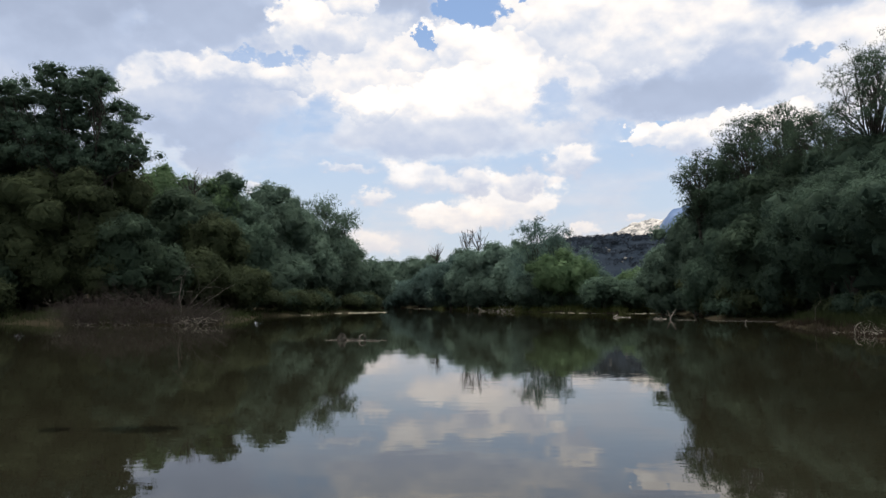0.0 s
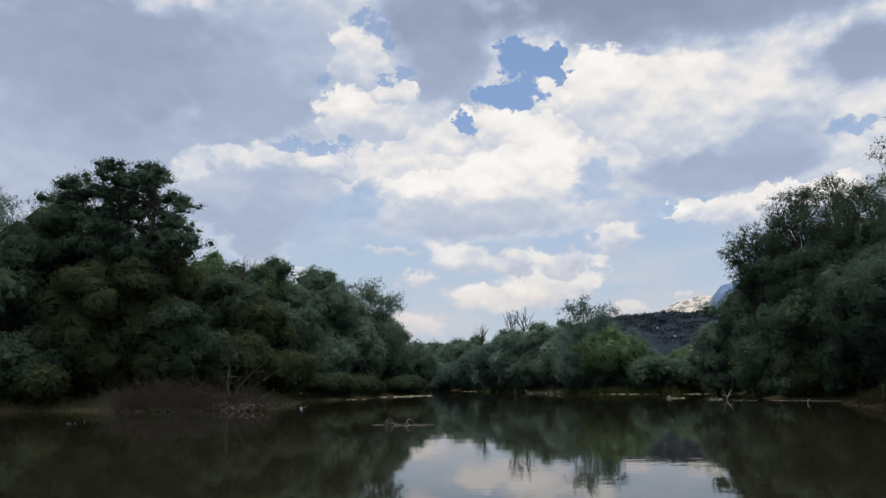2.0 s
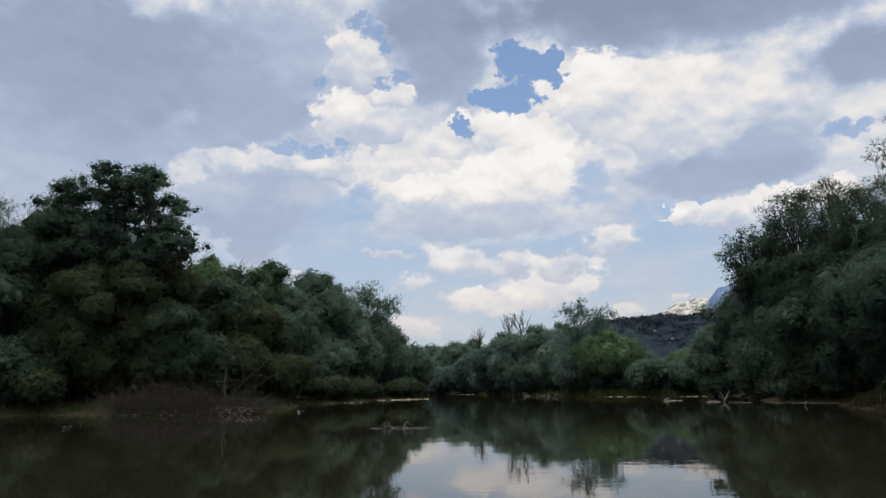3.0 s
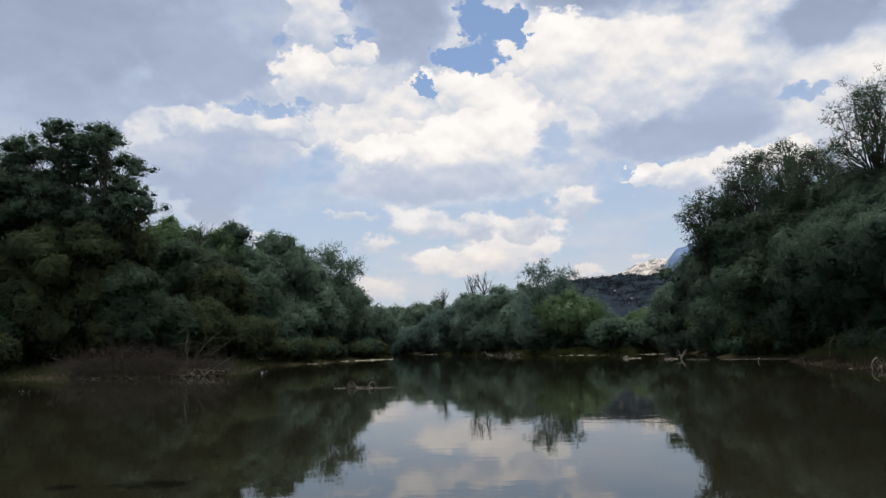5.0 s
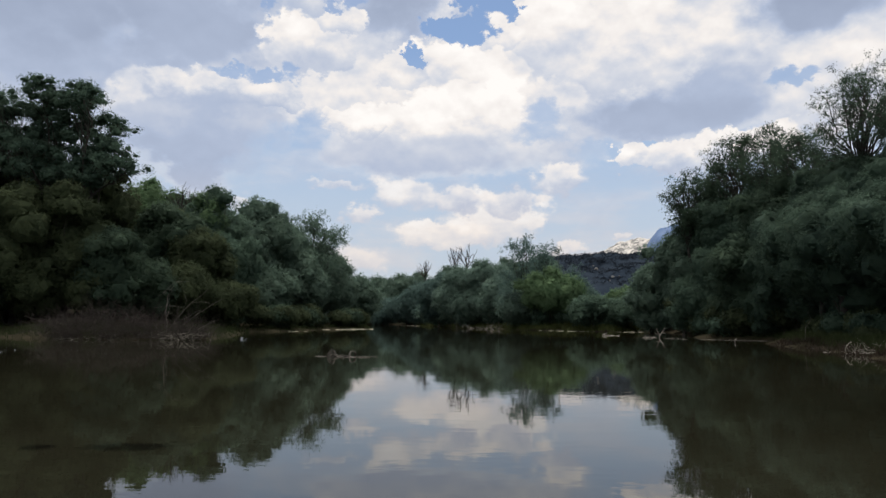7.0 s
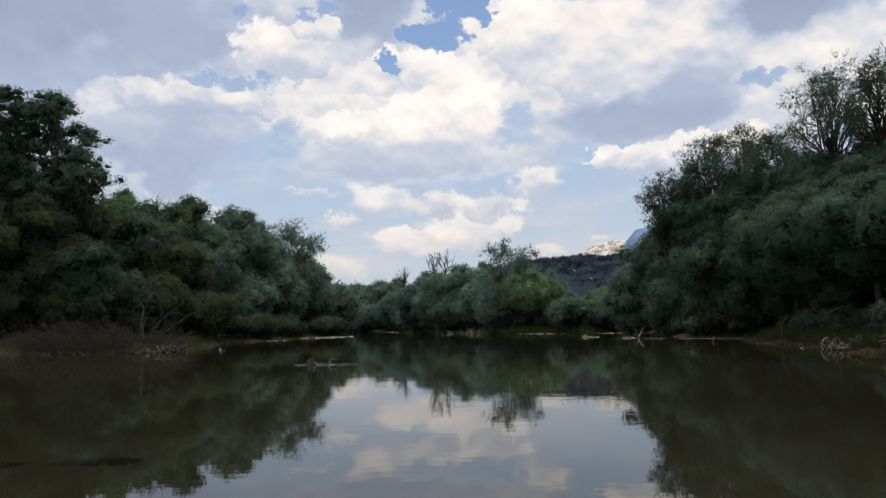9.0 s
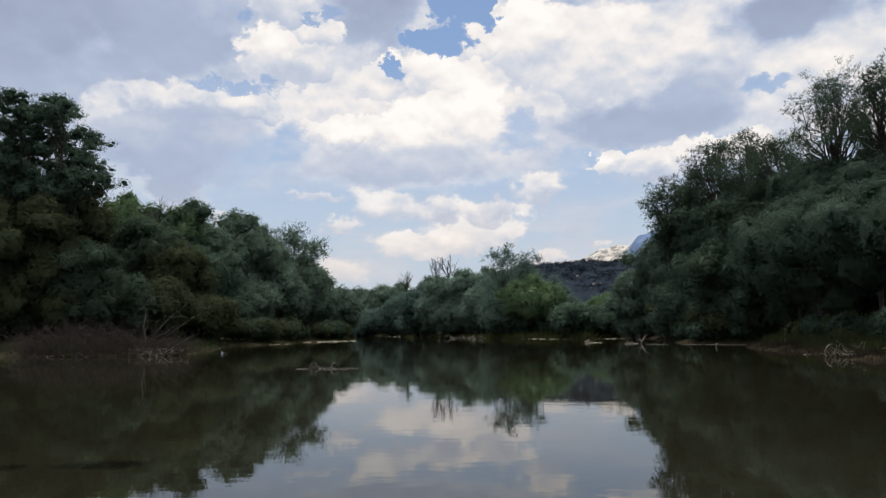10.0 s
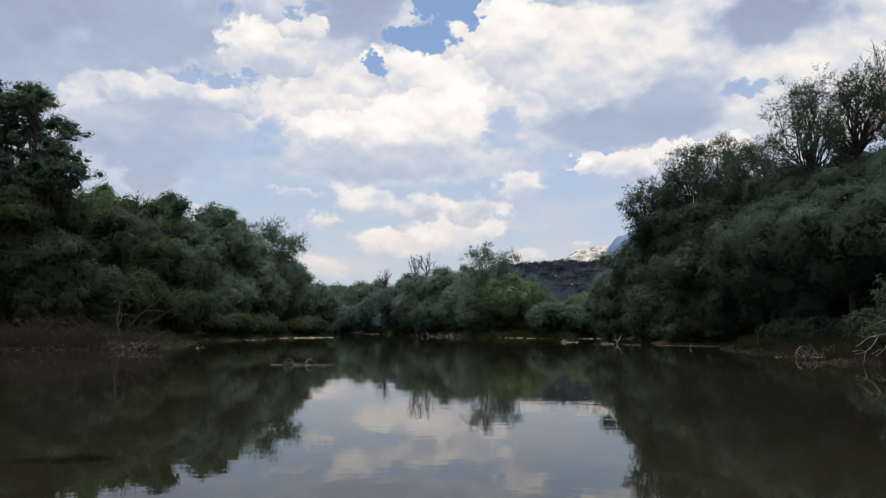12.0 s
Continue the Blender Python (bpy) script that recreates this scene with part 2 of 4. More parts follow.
# ---- materials ----
def surface(name, rough=0.8, specular=0.3):
    """A material: its node tree, principled node and a world-size coordinate."""
    m = bpy.data.materials.new(name)
    m.use_nodes = True
    tree = m.node_tree
    node = tree.nodes["Principled BSDF"]
    node.inputs["Roughness"].default_value = rough
    node.inputs["Specular IOR Level"].default_value = specular
    where = tree.nodes.new("ShaderNodeNewGeometry").outputs["Position"]
    return m, tree, node, where


def bump(tree, node, value, distance, strength=1.0):
    b = make(tree, "ShaderNodeBump", ins={0: strength, 1: distance})
    tree.links.new(value, b.inputs["Height"])
    tree.links.new(b.outputs[0], node.inputs["Normal"])


def leaf_material(name, dark, light, warm, through_light=0.5):
    m, tree, node, where = surface(name, 0.85, 0.05)
    geometry = tree.nodes.new("ShaderNodeNewGeometry")
    each = geometry.outputs["Random Per Island"]
    patch, _ = grain(tree, where, 0.35, 3.0)
    colour = blend(tree, span(tree, patch, 0.35, 0.65), dark, light)
    colour = blend(tree, calc(tree, "MULTIPLY", calc(tree, "POWER", each, 3.0), 0.4), colour, warm)
    tree.links.new(colour, node.inputs["Base Color"])
    thin = make(tree, "ShaderNodeBsdfTranslucent", ins={0: colour})
    mix = make(tree, "ShaderNodeMixShader", ins={0: through_light, 1: node.outputs[0], 2: thin.outputs[0]})
    tree.links.new(mix.outputs[0], tree.nodes["Material Output"].inputs[0])
    return m


def two_tone(name, a, b, scale, rough=0.85, relief=0.02, fine=6.0, gloss=0.2):
    m, tree, node, where = surface(name, rough, gloss)
    broad, _ = grain(tree, where, scale, 4.0)
    small, _ = grain(tree, where, scale * fine, 6.0)
    colour = blend(tree, span(tree, calc(tree, "ADD", calc(tree, "MULTIPLY", broad, 0.6), calc(tree, "MULTIPLY", small, 0.4)), 0.38, 0.62), a, b)
    tree.links.new(colour, node.inputs["Base Color"])
    bump(tree, node, small, relief)
    return m


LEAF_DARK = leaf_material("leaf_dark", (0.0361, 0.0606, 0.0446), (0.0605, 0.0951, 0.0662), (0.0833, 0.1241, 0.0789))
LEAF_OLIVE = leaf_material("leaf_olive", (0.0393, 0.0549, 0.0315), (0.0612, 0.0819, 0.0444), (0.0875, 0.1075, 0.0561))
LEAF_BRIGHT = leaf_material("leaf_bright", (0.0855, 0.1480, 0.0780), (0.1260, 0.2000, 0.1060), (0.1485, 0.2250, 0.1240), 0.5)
# greens of the far shore, both lightened to put distance haze in the colour
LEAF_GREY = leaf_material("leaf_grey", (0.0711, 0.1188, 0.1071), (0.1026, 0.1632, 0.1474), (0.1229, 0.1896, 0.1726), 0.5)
LEAF_FAR_HAZE = leaf_material("leaf_far_haze", (0.1071, 0.1683, 0.1386), (0.1508, 0.2255, 0.1848), (0.1722, 0.2497, 0.2033), 0.5)
# paler green, mostly for farther plants, where it paints in their haze
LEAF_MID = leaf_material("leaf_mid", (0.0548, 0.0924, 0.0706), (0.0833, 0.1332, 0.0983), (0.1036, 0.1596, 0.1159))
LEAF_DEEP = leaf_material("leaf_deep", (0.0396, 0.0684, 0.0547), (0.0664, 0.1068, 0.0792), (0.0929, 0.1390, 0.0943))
# paler still, with the haze of distance put into the leaf colour
LEAF_HAZED = leaf_material("leaf_hazed", (0.0843, 0.1334, 0.1063), (0.1189, 0.1794, 0.1401), (0.1405, 0.2047, 0.1546))
LEAF_DRY = leaf_material("leaf_dry", (0.0260, 0.0195, 0.0155), (0.0380, 0.0285, 0.0225), (0.0520, 0.0385, 0.0290), 0.2)
GRASS = leaf_material("grass", (0.022, 0.034, 0.014), (0.036, 0.050, 0.021), (0.058, 0.060, 0.032), 0.3)
REED = leaf_material("reed", (0.050, 0.066, 0.024), (0.080, 0.100, 0.036), (0.140, 0.130, 0.065), 0.35)
BARK = two_tone("bark", (0.024, 0.023, 0.021), (0.056, 0.053, 0.047), 3.0, 0.9, 0.02)
DEADWOOD = two_tone("deadwood", (0.15, 0.138, 0.12), (0.32, 0.30, 0.27), 4.0, 0.8, 0.006)
GREY_TWIG = two_tone("grey_twig", (0.021, 0.018, 0.017), (0.048, 0.040, 0.036), 3.0, 0.9, 0.004)
GREY_WOOD = two_tone("grey_wood", (0.085, 0.078, 0.07), (0.18, 0.168, 0.15), 4.0, 0.85, 0.006)
WET_WOOD = two_tone("wet_wood", (0.030, 0.028, 0.025), (0.110, 0.103, 0.092), 4.0, 0.6, 0.006, gloss=0.1)
EARTH = two_tone("earth", (0.018, 0.018, 0.012), (0.036, 0.031, 0.022), 0.5, 0.95, 0.03, gloss=0.0)
MUD = two_tone("mud", (0.11, 0.104, 0.076), (0.20, 0.188, 0.144), 1.2, 0.75, 0.02)
# wooded hill: haze blue is mixed into the leaf and ground colours
HAZED_HILL_LEAF = leaf_material("hazed_hill_leaf", (0.0204, 0.0289, 0.0425), (0.0281, 0.0382, 0.0536), (0.0340, 0.0442, 0.0595), 0.5)
HAZED_HILLSIDE = two_tone("hillside", (0.0170, 0.0247, 0.0365), (0.0247, 0.0340, 0.0476), 0.08, 0.95, 0.5, gloss=0.0)
BOULDER = two_tone("boulder", (0.10, 0.10, 0.10), (0.24, 0.235, 0.225), 0.8, 0.9, 0.05)
ROCK = two_tone("limestone", (0.10, 0.105, 0.11), (0.56, 0.54, 0.51), 0.04, 0.9, 3.0, 4.0)
# mountain slope painted in the blue of the air before it
HAZED_SLOPE = two_tone("hazed_slope", (0.11, 0.17, 0.30), (0.17, 0.23, 0.36), 0.006, 0.95, 2.0, 4.0, 0.0)


def water_material():
    m, tree, node, where = surface("lake_water", 0.006, 0.5)
    node.inputs["IOR"].default_value = 1.333
    murk, _ = grain(tree, where, 0.12, 3.0)
    weed = 1e3
    for px, py, wide, deep in ((-3.75, 10.0, 0.55, 0.28), (-4.8, 9.95, 0.22, 0.2)):
        off = make(tree, "ShaderNodeVectorMath", op="MULTIPLY_ADD", ins={0: where, 1: (1 / wide, 1 / deep, 0.0), 2: (-px / wide, -py / deep, 0.0)}).outputs[0]
        weed = calc(tree, "MINIMUM", weed, make(tree, "ShaderNodeVectorMath", op="LENGTH", ins={0: off}).outputs[1])
    ragged, _ = grain(tree, where, 5.0, 4.0)
    weed = span(tree, calc(tree, "ADD", weed, ragged), 1.7, 1.2)
    murky = (blend(tree, span(tree, murk, 0.3, 0.7), (0.0110, 0.0112, 0.0070), (0.0148, 0.0148, 0.0094)))
    tree.links.new(blend(tree, weed, murky, (0.0055, 0.0055, 0.004)), node.inputs["Base Color"])
    wave = make(tree, "ShaderNodeVectorMath", op="MULTIPLY", ins={0: where, 1: (0.55, 1.0, 1.0)}).outputs[0]
    broad, _ = grain(tree, wave, 0.8, 2.0, 0.5)
    fine, _ = grain(tree, wave, 5.0, 2.0, 0.5)
    calm, _ = grain(tree, where, 0.05, 2.0)
    ripple = calc(tree, "ADD", calc(tree, "MULTIPLY", broad, 0.75), calc(tree, "MULTIPLY", fine, 0.26))
    ripple = calc(tree, "MULTIPLY", ripple, span(tree, calm, 0.35, 0.65, 0.5, 1.0))
    bump(tree, node, ripple, 0.0042)
    return m


WATER = water_material()


# ---- mesh helpers ----
def mesh_of(name, verts, faces, material, smooth=False, normals=None):
    """A mesh from an array of places and an array of faces with the same count of corners; normals: one for each place."""
    verts, faces = np.asarray(verts, np.float32), np.asarray(faces, np.int32)
    me = bpy.data.meshes.new(name)
    me.vertices.add(len(verts))
    me.vertices.foreach_set("co", verts.ravel())
    me.loops.add(faces.size)
    me.loops.foreach_set("vertex_index", faces.ravel())
    me.polygons.add(len(faces))
    me.polygons.foreach_set("loop_start", np.arange(0, faces.size, faces.shape[1], dtype=np.int32))
    me.polygons.foreach_set("use_smooth", np.full(len(faces), smooth))
    me.update(calc_edges=True)
    me.validate()
    if normals is not None:
        me.normals_split_custom_set_from_vertices(np.asarray(normals, np.float32))
    me.materials.append(material)
    return me


def thing(name, label, category, group="", kind="", at=(0, 0, 0)):
    ob = tagged(new(name), label, category, group, kind)
    ob.location = at
    return ob


def part(name, verts, faces, material, parent, label="", smooth=False, normals=None):
    ob = new(name, mesh_of(name, verts, faces, material, smooth, normals))
    ob.parent = parent
    return tagged(ob, label)


def structure(name, verts, faces, material, label, category, smooth=False, kind="structure"):
    return tagged(new(name, mesh_of(name, verts, faces, material, smooth)), label, category, "", kind)


class Tubes:
    """Gathers bent, tapered rods into one mesh."""

    def __init__(self):
        self.verts, self.faces, self.count = [], [], 0

    def rod(self, points, r0, r1, sides=6):
        points = np.asarray(points, float)
        n = len(points)
        along = np.gradient(points, axis=0)
        along /= np.linalg.norm(along, axis=1)[:, None] + 1e-9
        side = np.cross(along, (0.31, 0.17, 0.93))
        side /= np.linalg.norm(side, axis=1)[:, None] + 1e-9
        over = np.cross(side, along)
        r = np.linspace(r0, r1, n)[:, None, None]
        turn = np.linspace(0, 2 * np.pi, sides, endpoint=False)[None, :, None]
        ring = points[:, None] + r * (np.cos(turn) * side[:, None] + np.sin(turn) * over[:, None])
        self.verts.append(ring.reshape(-1, 3))
        i, j = np.meshgrid(np.arange(n - 1), np.arange(sides), indexing="ij")
        a, b = i * sides + j, i * sides + (j + 1) % sides
        self.faces.append(np.stack([a, b, b + sides, a + sides], -1).reshape(-1, 4) + self.count)
        self.count += n * sides
        return self

    def get(self):
        return np.concatenate(self.verts), np.concatenate(self.faces)


def crooked(rng, start, end, n=6, bend=0.08):
    """A wandering line from start to end."""
    start, end = np.asarray(start, float), np.asarray(end, float)
    line = start + (end - start) * np.linspace(0, 1, n)[:, None]
    wander = np.cumsum(rng.normal(0, 1, (n, 3)), 0)
    wander -= wander[0] + (wander[-1] - wander[0]) * np.linspace(0, 1, n)[:, None]
    return line + wander * bend * np.linalg.norm(end - start) / math.sqrt(n)


def unit(v):
    return v / (np.linalg.norm(v, axis=-1, keepdims=True) + 1e-9)


def leaves(rng, lobes, count, size, per_twig=6, depth=0.35, droop=0.25, slim=0.42, twig=4.0, ruffle=0.3):
    """Leaves on short twigs that stand out from the rounded lobes (x, y, z, radius, half height)."""
    lobes = np.asarray(lobes, float)
    weight = lobes[:, 3] ** 2 * lobes[:, 4] / lobes[:, 3]
    twigs = max(4, count // per_twig)
    pick = rng.choice(len(lobes), twigs, p=weight / weight.sum())
    way = unit(rng.normal(0, 1, (twigs, 3)) + (0, 0, 0.25))
    lobe = lobes[pick]
    out = 1 - depth * rng.random(twigs) ** 1.6
    base = lobe[:, :3] + way * np.stack([lobe[:, 3], lobe[:, 3], lobe[:, 4]], 1) * out[:, None]
    run = unit(way * 0.9 + (0, 0, 0.35) + rng.normal(0, 0.45, (twigs, 3)))
    length = size * twig * rng.uniform(0.5, 1.3, twigs)
    k = (np.arange(per_twig) + 0.5) / per_twig
    sag = -droop * (k**2)[None, :, None] * length[:, None, None] * np.array([0, 0, 1.0])
    root = base[:, None] + run[:, None] * (length[:, None] * k)[..., None] + sag
    n = twigs * per_twig
    root = root.reshape(-1, 3) + rng.normal(0, size * 0.25, (n, 3))
    facing = unit(np.repeat(way, per_twig, 0) + (0, 0, 0.3) + rng.normal(0, 0.22, (n, 3)))
    axis = np.repeat(run, per_twig, 0) * 0.6 + rng.normal(0, 0.6, (n, 3)) + (0, 0, -droop)
    axis = unit(axis - 0.85 * facing * (axis * facing).sum(1, keepdims=True))
    across = unit(np.cross(facing, axis))
    long = (size * rng.uniform(0.6, 1.35, n))[:, None]
    wide = long * slim * 0.5
    verts = np.stack([root + across * wide, root - across * wide, root + axis * long], 1).reshape(-1, 3)
    way = unit(np.repeat(way, per_twig, 0) + rng.normal(0, ruffle, (n, 3)))
    return verts, np.arange(3 * n).reshape(-1, 3), np.repeat(way, 3, 0)


def outer(verts, normals, lobes, limit):
    """The leaves that do not lie buried deep inside a lobe or under the ground."""
    middle = verts.reshape(-1, 3, 3).mean(1)
    keep = middle[:, 2] > -0.4
    for x, y, z, r, h in lobes:
        keep &= (((middle - (x, y, z)) / (r, r, h)) ** 2).sum(1) > limit * limit
    keep = np.repeat(keep, 3)
    return verts[keep], normals[keep]


def round_form():
    bm = bmesh.new()
    bmesh.ops.create_icosphere(bm, subdivisions=2, radius=1.0)
    form = np.array([v.co for v in bm.verts]), np.array([[v.index for v in f.verts] for f in bm.faces])
    bm.free()
    return form


ROUND_VERTS, ROUND_FACES = round_form()


def thicket(rng, lobes, scale):
    """The uneven closed masses of twigs and shaded leaves inside the skin of leaves."""
    lobes = np.asarray(lobes, float)
    size = np.stack([lobes[:, 3], lobes[:, 3], lobes[:, 4]], 1)[:, None] * scale
    uneven = 1 + rng.normal(0, 0.15, (len(lobes), len(ROUND_VERTS), 1))
    verts = (lobes[:, None, :3] + ROUND_VERTS[None] * size * uneven)[:, ROUND_FACES].reshape(-1, 3)
    normals = np.broadcast_to(ROUND_VERTS[ROUND_FACES][None], (len(lobes), len(ROUND_FACES), 3, 3)).reshape(-1, 3)
    return verts, unit(normals + np.repeat(rng.normal(0, 0.4, (len(normals) // 3, 3)), 3, 0))


# ---- the lake's shore and the ground ----
SHORE_LEFT = [(-30, 0), (-75, 22), (-60, 40), (-42, 52), (-33, 55.5), (-28, 54), (-21, 50.8), (-16, 52.5), (-17.5, 66), (-20.8, 84), (-16, 91),
              (-15.7, 104), (-9.5, 116), (-12, 140), (-18, 170), (-22, 205), (-24, 245), (-12, 245)]
SHORE_RIGHT = [(-10, 214), (-3.3, 192), (5.8, 154), (12.4, 137), (17, 122), (26, 107), (32, 111), (35, 122), (35, 104), (30, 84), (27.5, 74),
               (30, 63), (24.5, 52.5), (23.3, 43.6), (20.4, 33.6), (21, 20), (26, 6), (18, -2), (4, 2.2), (-8, 1.5)]
SHORE = np.array(SHORE_LEFT + SHORE_RIGHT, float)


def shore_distance(x, y):
    """Metres from the water's edge: above 0 on land, below 0 in the lake."""
    p = np.stack([np.ravel(x), np.ravel(y)], 1).astype(float)
    best, inside = np.full(len(p), 1e9), np.zeros(len(p), bool)
    for a, b in zip(SHORE, np.roll(SHORE, -1, 0)):
        ab = b - a
        k = np.clip(((p - a) @ ab) / (ab @ ab), 0, 1)
        best = np.minimum(best, np.linalg.norm(p - a - k[:, None] * ab, axis=1))
        cross = (a[1] > p[:, 1]) != (b[1] > p[:, 1])
        hit = p[:, 0] < a[0] + (p[:, 1] - a[1]) / (ab[1] if ab[1] else 1e-9) * ab[0]
        inside ^= cross & hit
    return np.where(inside, -best, best).reshape(np.shape(x))


def waves(x, y, size):
    """A smooth unevenness between -1 and 1."""
    x, y = np.asarray(x) / size, np.asarray(y) / size
    return (np.sin(x * 1.7 + 1.3 * np.sin(y * 0.9)) + np.sin(y * 2.1 + 1.1 * np.sin(x * 1.3 + 2)) + np.sin((x + y) * 3.1 + 0.7)) / 3


def ground_height(x, y):
    d = shore_distance(x, y) + 0.7 * waves(x, y, 2.2) + 0.35 * waves(y, x, 0.8)
    land = 0.42 * (1 - np.exp(-np.maximum(d, 0) / 1.1)) + 0.06 * np.clip(d, 0, 60) + 0.12 * waves(x, y, 3.0) * np.clip(d / 3, 0, 1)
    return np.where(d > 0, land, np.maximum(d * 0.16, -1.6))


def sheet(x, y, z):
    rows, columns = x.shape
    i, j = np.meshgrid(np.arange(rows - 1), np.arange(columns - 1), indexing="ij")
    a = i * columns + j
    return np.stack([x, y, z], -1).reshape(-1, 3), np.stack([a, a + columns, a + columns + 1, a + 1], -1).reshape(-1, 4)


def build_ground():
    r = np.concatenate([np.linspace(0.5, 150, 110), np.geomspace(153, 4900, 32)])
    a = np.linspace(0, 2 * np.pi, 241)
    rr, aa = np.meshgrid(r, a, indexing="ij")
    x, y = rr * np.sin(aa), rr * np.cos(aa) + 50
    structure("ground", *sheet(x, y, ground_height(x, y)), EARTH, "low earthen lake bank with grass and leaf litter", "ground", True)
    x, y = np.meshgrid(np.linspace(-80, 60, 8), np.linspace(-6, 255, 14), indexing="ij")
    structure("lake_water", *sheet(x, y, 0 * x), WATER, "calm murky brown-green lake water mirroring the sky", "water", True)


def ridge(name, xs, heights, y, depth, rough, material, label, columns=260, rows=40, seed=1):
    """A far slope whose crest follows the given heights."""
    x, v = np.meshgrid(np.linspace(xs[0], xs[-1], columns), np.linspace(0, 1.6, rows), indexing="ij")
    crest = np.interp(x, xs, heights)
    rise = np.where(v < 1, np.sin(v * np.pi / 2), np.cos((v - 1) * np.pi / 2))
    lump = np.array([noise.fractal(Vector((p / rough, q * depth / rough, seed)), 0.9, 2.0, 5) for p, q in zip(x.ravel(), v.ravel())]).reshape(x.shape)
    z = crest * rise + lump * rough * 0.16 * np.clip(rise * 3, 0, 1)
    return structure(name, *sheet(x, y - depth + depth * v, z), material, label, "hill", True), (x, y - depth + depth * v, z)


build_ground()


# ---- distance ----
def build_distance():
    _, (x, y, z) = ridge("hill", [-300, -150, -46, -7, 16, 39, 72, 92, 121, 154, 300, 480], [4, 6, 9, 14, 20, 29, 37.6, 39.2, 38.8, 37.4, 34, 14], 420, 150, 18.0, HAZED_HILLSIDE,
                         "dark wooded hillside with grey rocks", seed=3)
    rng = np.random.default_rng(5)
    n = 2600
    i, j = rng.integers(112, 158, n), rng.integers(8, 27, n)
    size = rng.uniform(0.8, 2.2, n)
    lobes = np.stack([x[i, j] + rng.uniform(-2, 2, n), y[i, j] + rng.uniform(-3, 3, n), z[i, j] - size * 0.1, size * 1.3, size * 0.6], 1)
    verts, faces, normals = leaves(rng, lobes, 80000, 0.6, 5, 0.4, twig=0.5, slim=0.9)
    normals = unit(normals * 0.5 + (0, -0.6, 0.6))
    woods = new("hill_woods", mesh_of("hill_woods", verts, faces, HAZED_HILL_LEAF, normals=normals))
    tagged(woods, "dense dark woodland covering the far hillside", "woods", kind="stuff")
    balls, skin, base = [], [], 0
    for _ in range(46):
        i, j = rng.integers(118, 158), rng.integers(8, 24)
        a, b = np.meshgrid(np.linspace(0, 2 * np.pi, 7)[:-1], np.linspace(0.2, 2.9, 4), indexing="ij")
        r = rng.uniform(0.25, 0.8) * rng.uniform(0.7, 1.2, a.shape)
        balls.append(np.stack([x[i, j] + r * np.cos(a) * np.sin(b) * 1.5, y[i, j] + r * np.sin(a) * np.sin(b), z[i, j] + 0.9 + r * np.cos(b)], -1).reshape(-1, 3))
        p, q = np.meshgrid(np.arange(6), np.arange(3), indexing="ij")
        k, m = p * 4 + q, (p + 1) % 6 * 4 + q
        skin.append(np.stack([k, m, m + 1, k + 1], -1).reshape(-1, 4) + base)
        base += 24
    structure("hill_rocks", np.concatenate(balls), np.concatenate(skin), BOULDER, "pale grey rocks scattered over the hillside", "rocks", kind="stuff")
    ridge("rock_ridge", [450, 560, 620, 672, 705, 750, 790, 860, 1000], [150, 228, 250, 270, 283, 300, 285, 210, 120], 2600, 700, 120.0, ROCK,
          "pale limestone mountain shoulder in the sun", 200, 50, 7)
    ridge("mountain", [560, 680, 702, 722, 750, 790, 840, 940, 1200, 1700], [60, 170, 222, 268, 298, 314, 323, 343, 330, 150], 2300, 500, 90.0, HAZED_SLOPE,
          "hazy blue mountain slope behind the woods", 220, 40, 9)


build_distance()


# ---- trees ----
def crown_lobes(rng, top, radius, low):
    """Rounded masses all over an egg-shaped crown: x, y, z, radius, half height, about the trunk's foot."""
    out, middle, half = [], (top + low) / 2, (top - low) / 2
    for _ in range(int(16 + 2.2 * radius)):
        way = unit(rng.normal(0, 1, 3) + (0, 0, 0.15))
        r = radius * rng.uniform(0.26, 0.46)
        k = rng.uniform(0.72, 1.04)
        z = middle + way[2] * max(half - r * 0.9, 0.1) * k
        out.append((way[0] * (radius - r) * k, way[1] * (radius - r) * k, max(z, r * 0.5), r, r * rng.uniform(0.7, 1.0)))
    for k in range(5):
        r = radius * rng.uniform(0.2, 0.32)
        x, y = rng.normal(0, 0.1 + 0.08 * k, 2) * radius
        out.append((x, y, max(top - r * (0.8 + 0.4 * k), r * 0.5), r, r * 0.8))
    out.append((0, 0, middle, radius * 0.6, half * 0.6))
    return out


def foliage(rng, lobes, leaf, fill, most, loose=False, closed=0.7):
    """A skin of small leaves over the lobes, with larger ones and closed masses inside."""
    area = sum(r * h for _, _, _, r, h in lobes) * math.pi
    count = int(fill * area * (1.0 if loose else 1.3) / (0.21 * leaf * leaf))
    verts, faces, normals = leaves(rng, lobes, min(count, most * 2), leaf, 6, 0.8 if loose else 0.25, 0.05 if loose else 0.2, twig=2.6 if loose else 1.9)
    if loose:
        return verts, faces, normals
    verts, normals = outer(verts, normals, lobes, 0.86)
    inner = [(a, b, c, r * 0.88, h * 0.88) for a, b, c, r, h in lobes]
    big = max(leaf * 1.45, 0.16)
    v2, _, n2 = leaves(rng, inner, int(min(area * 0.75 * 1.2 / (0.5 * 0.8 * big * big), 9500)), big, 2, 0.1, 0.1, slim=0.8, twig=0.4, ruffle=0.15)
    v2, n2 = outer(v2, n2, inner, 0.86)
    verts, normals = np.concatenate([verts[: most * 3], v2]), np.concatenate([normals[: most * 3], n2])
    v3, n3 = thicket(rng, lobes, closed)
    verts, normals = np.concatenate([verts, v3]), np.concatenate([normals, n3])
    return verts, np.arange(len(verts)).reshape(-1, 3), normals


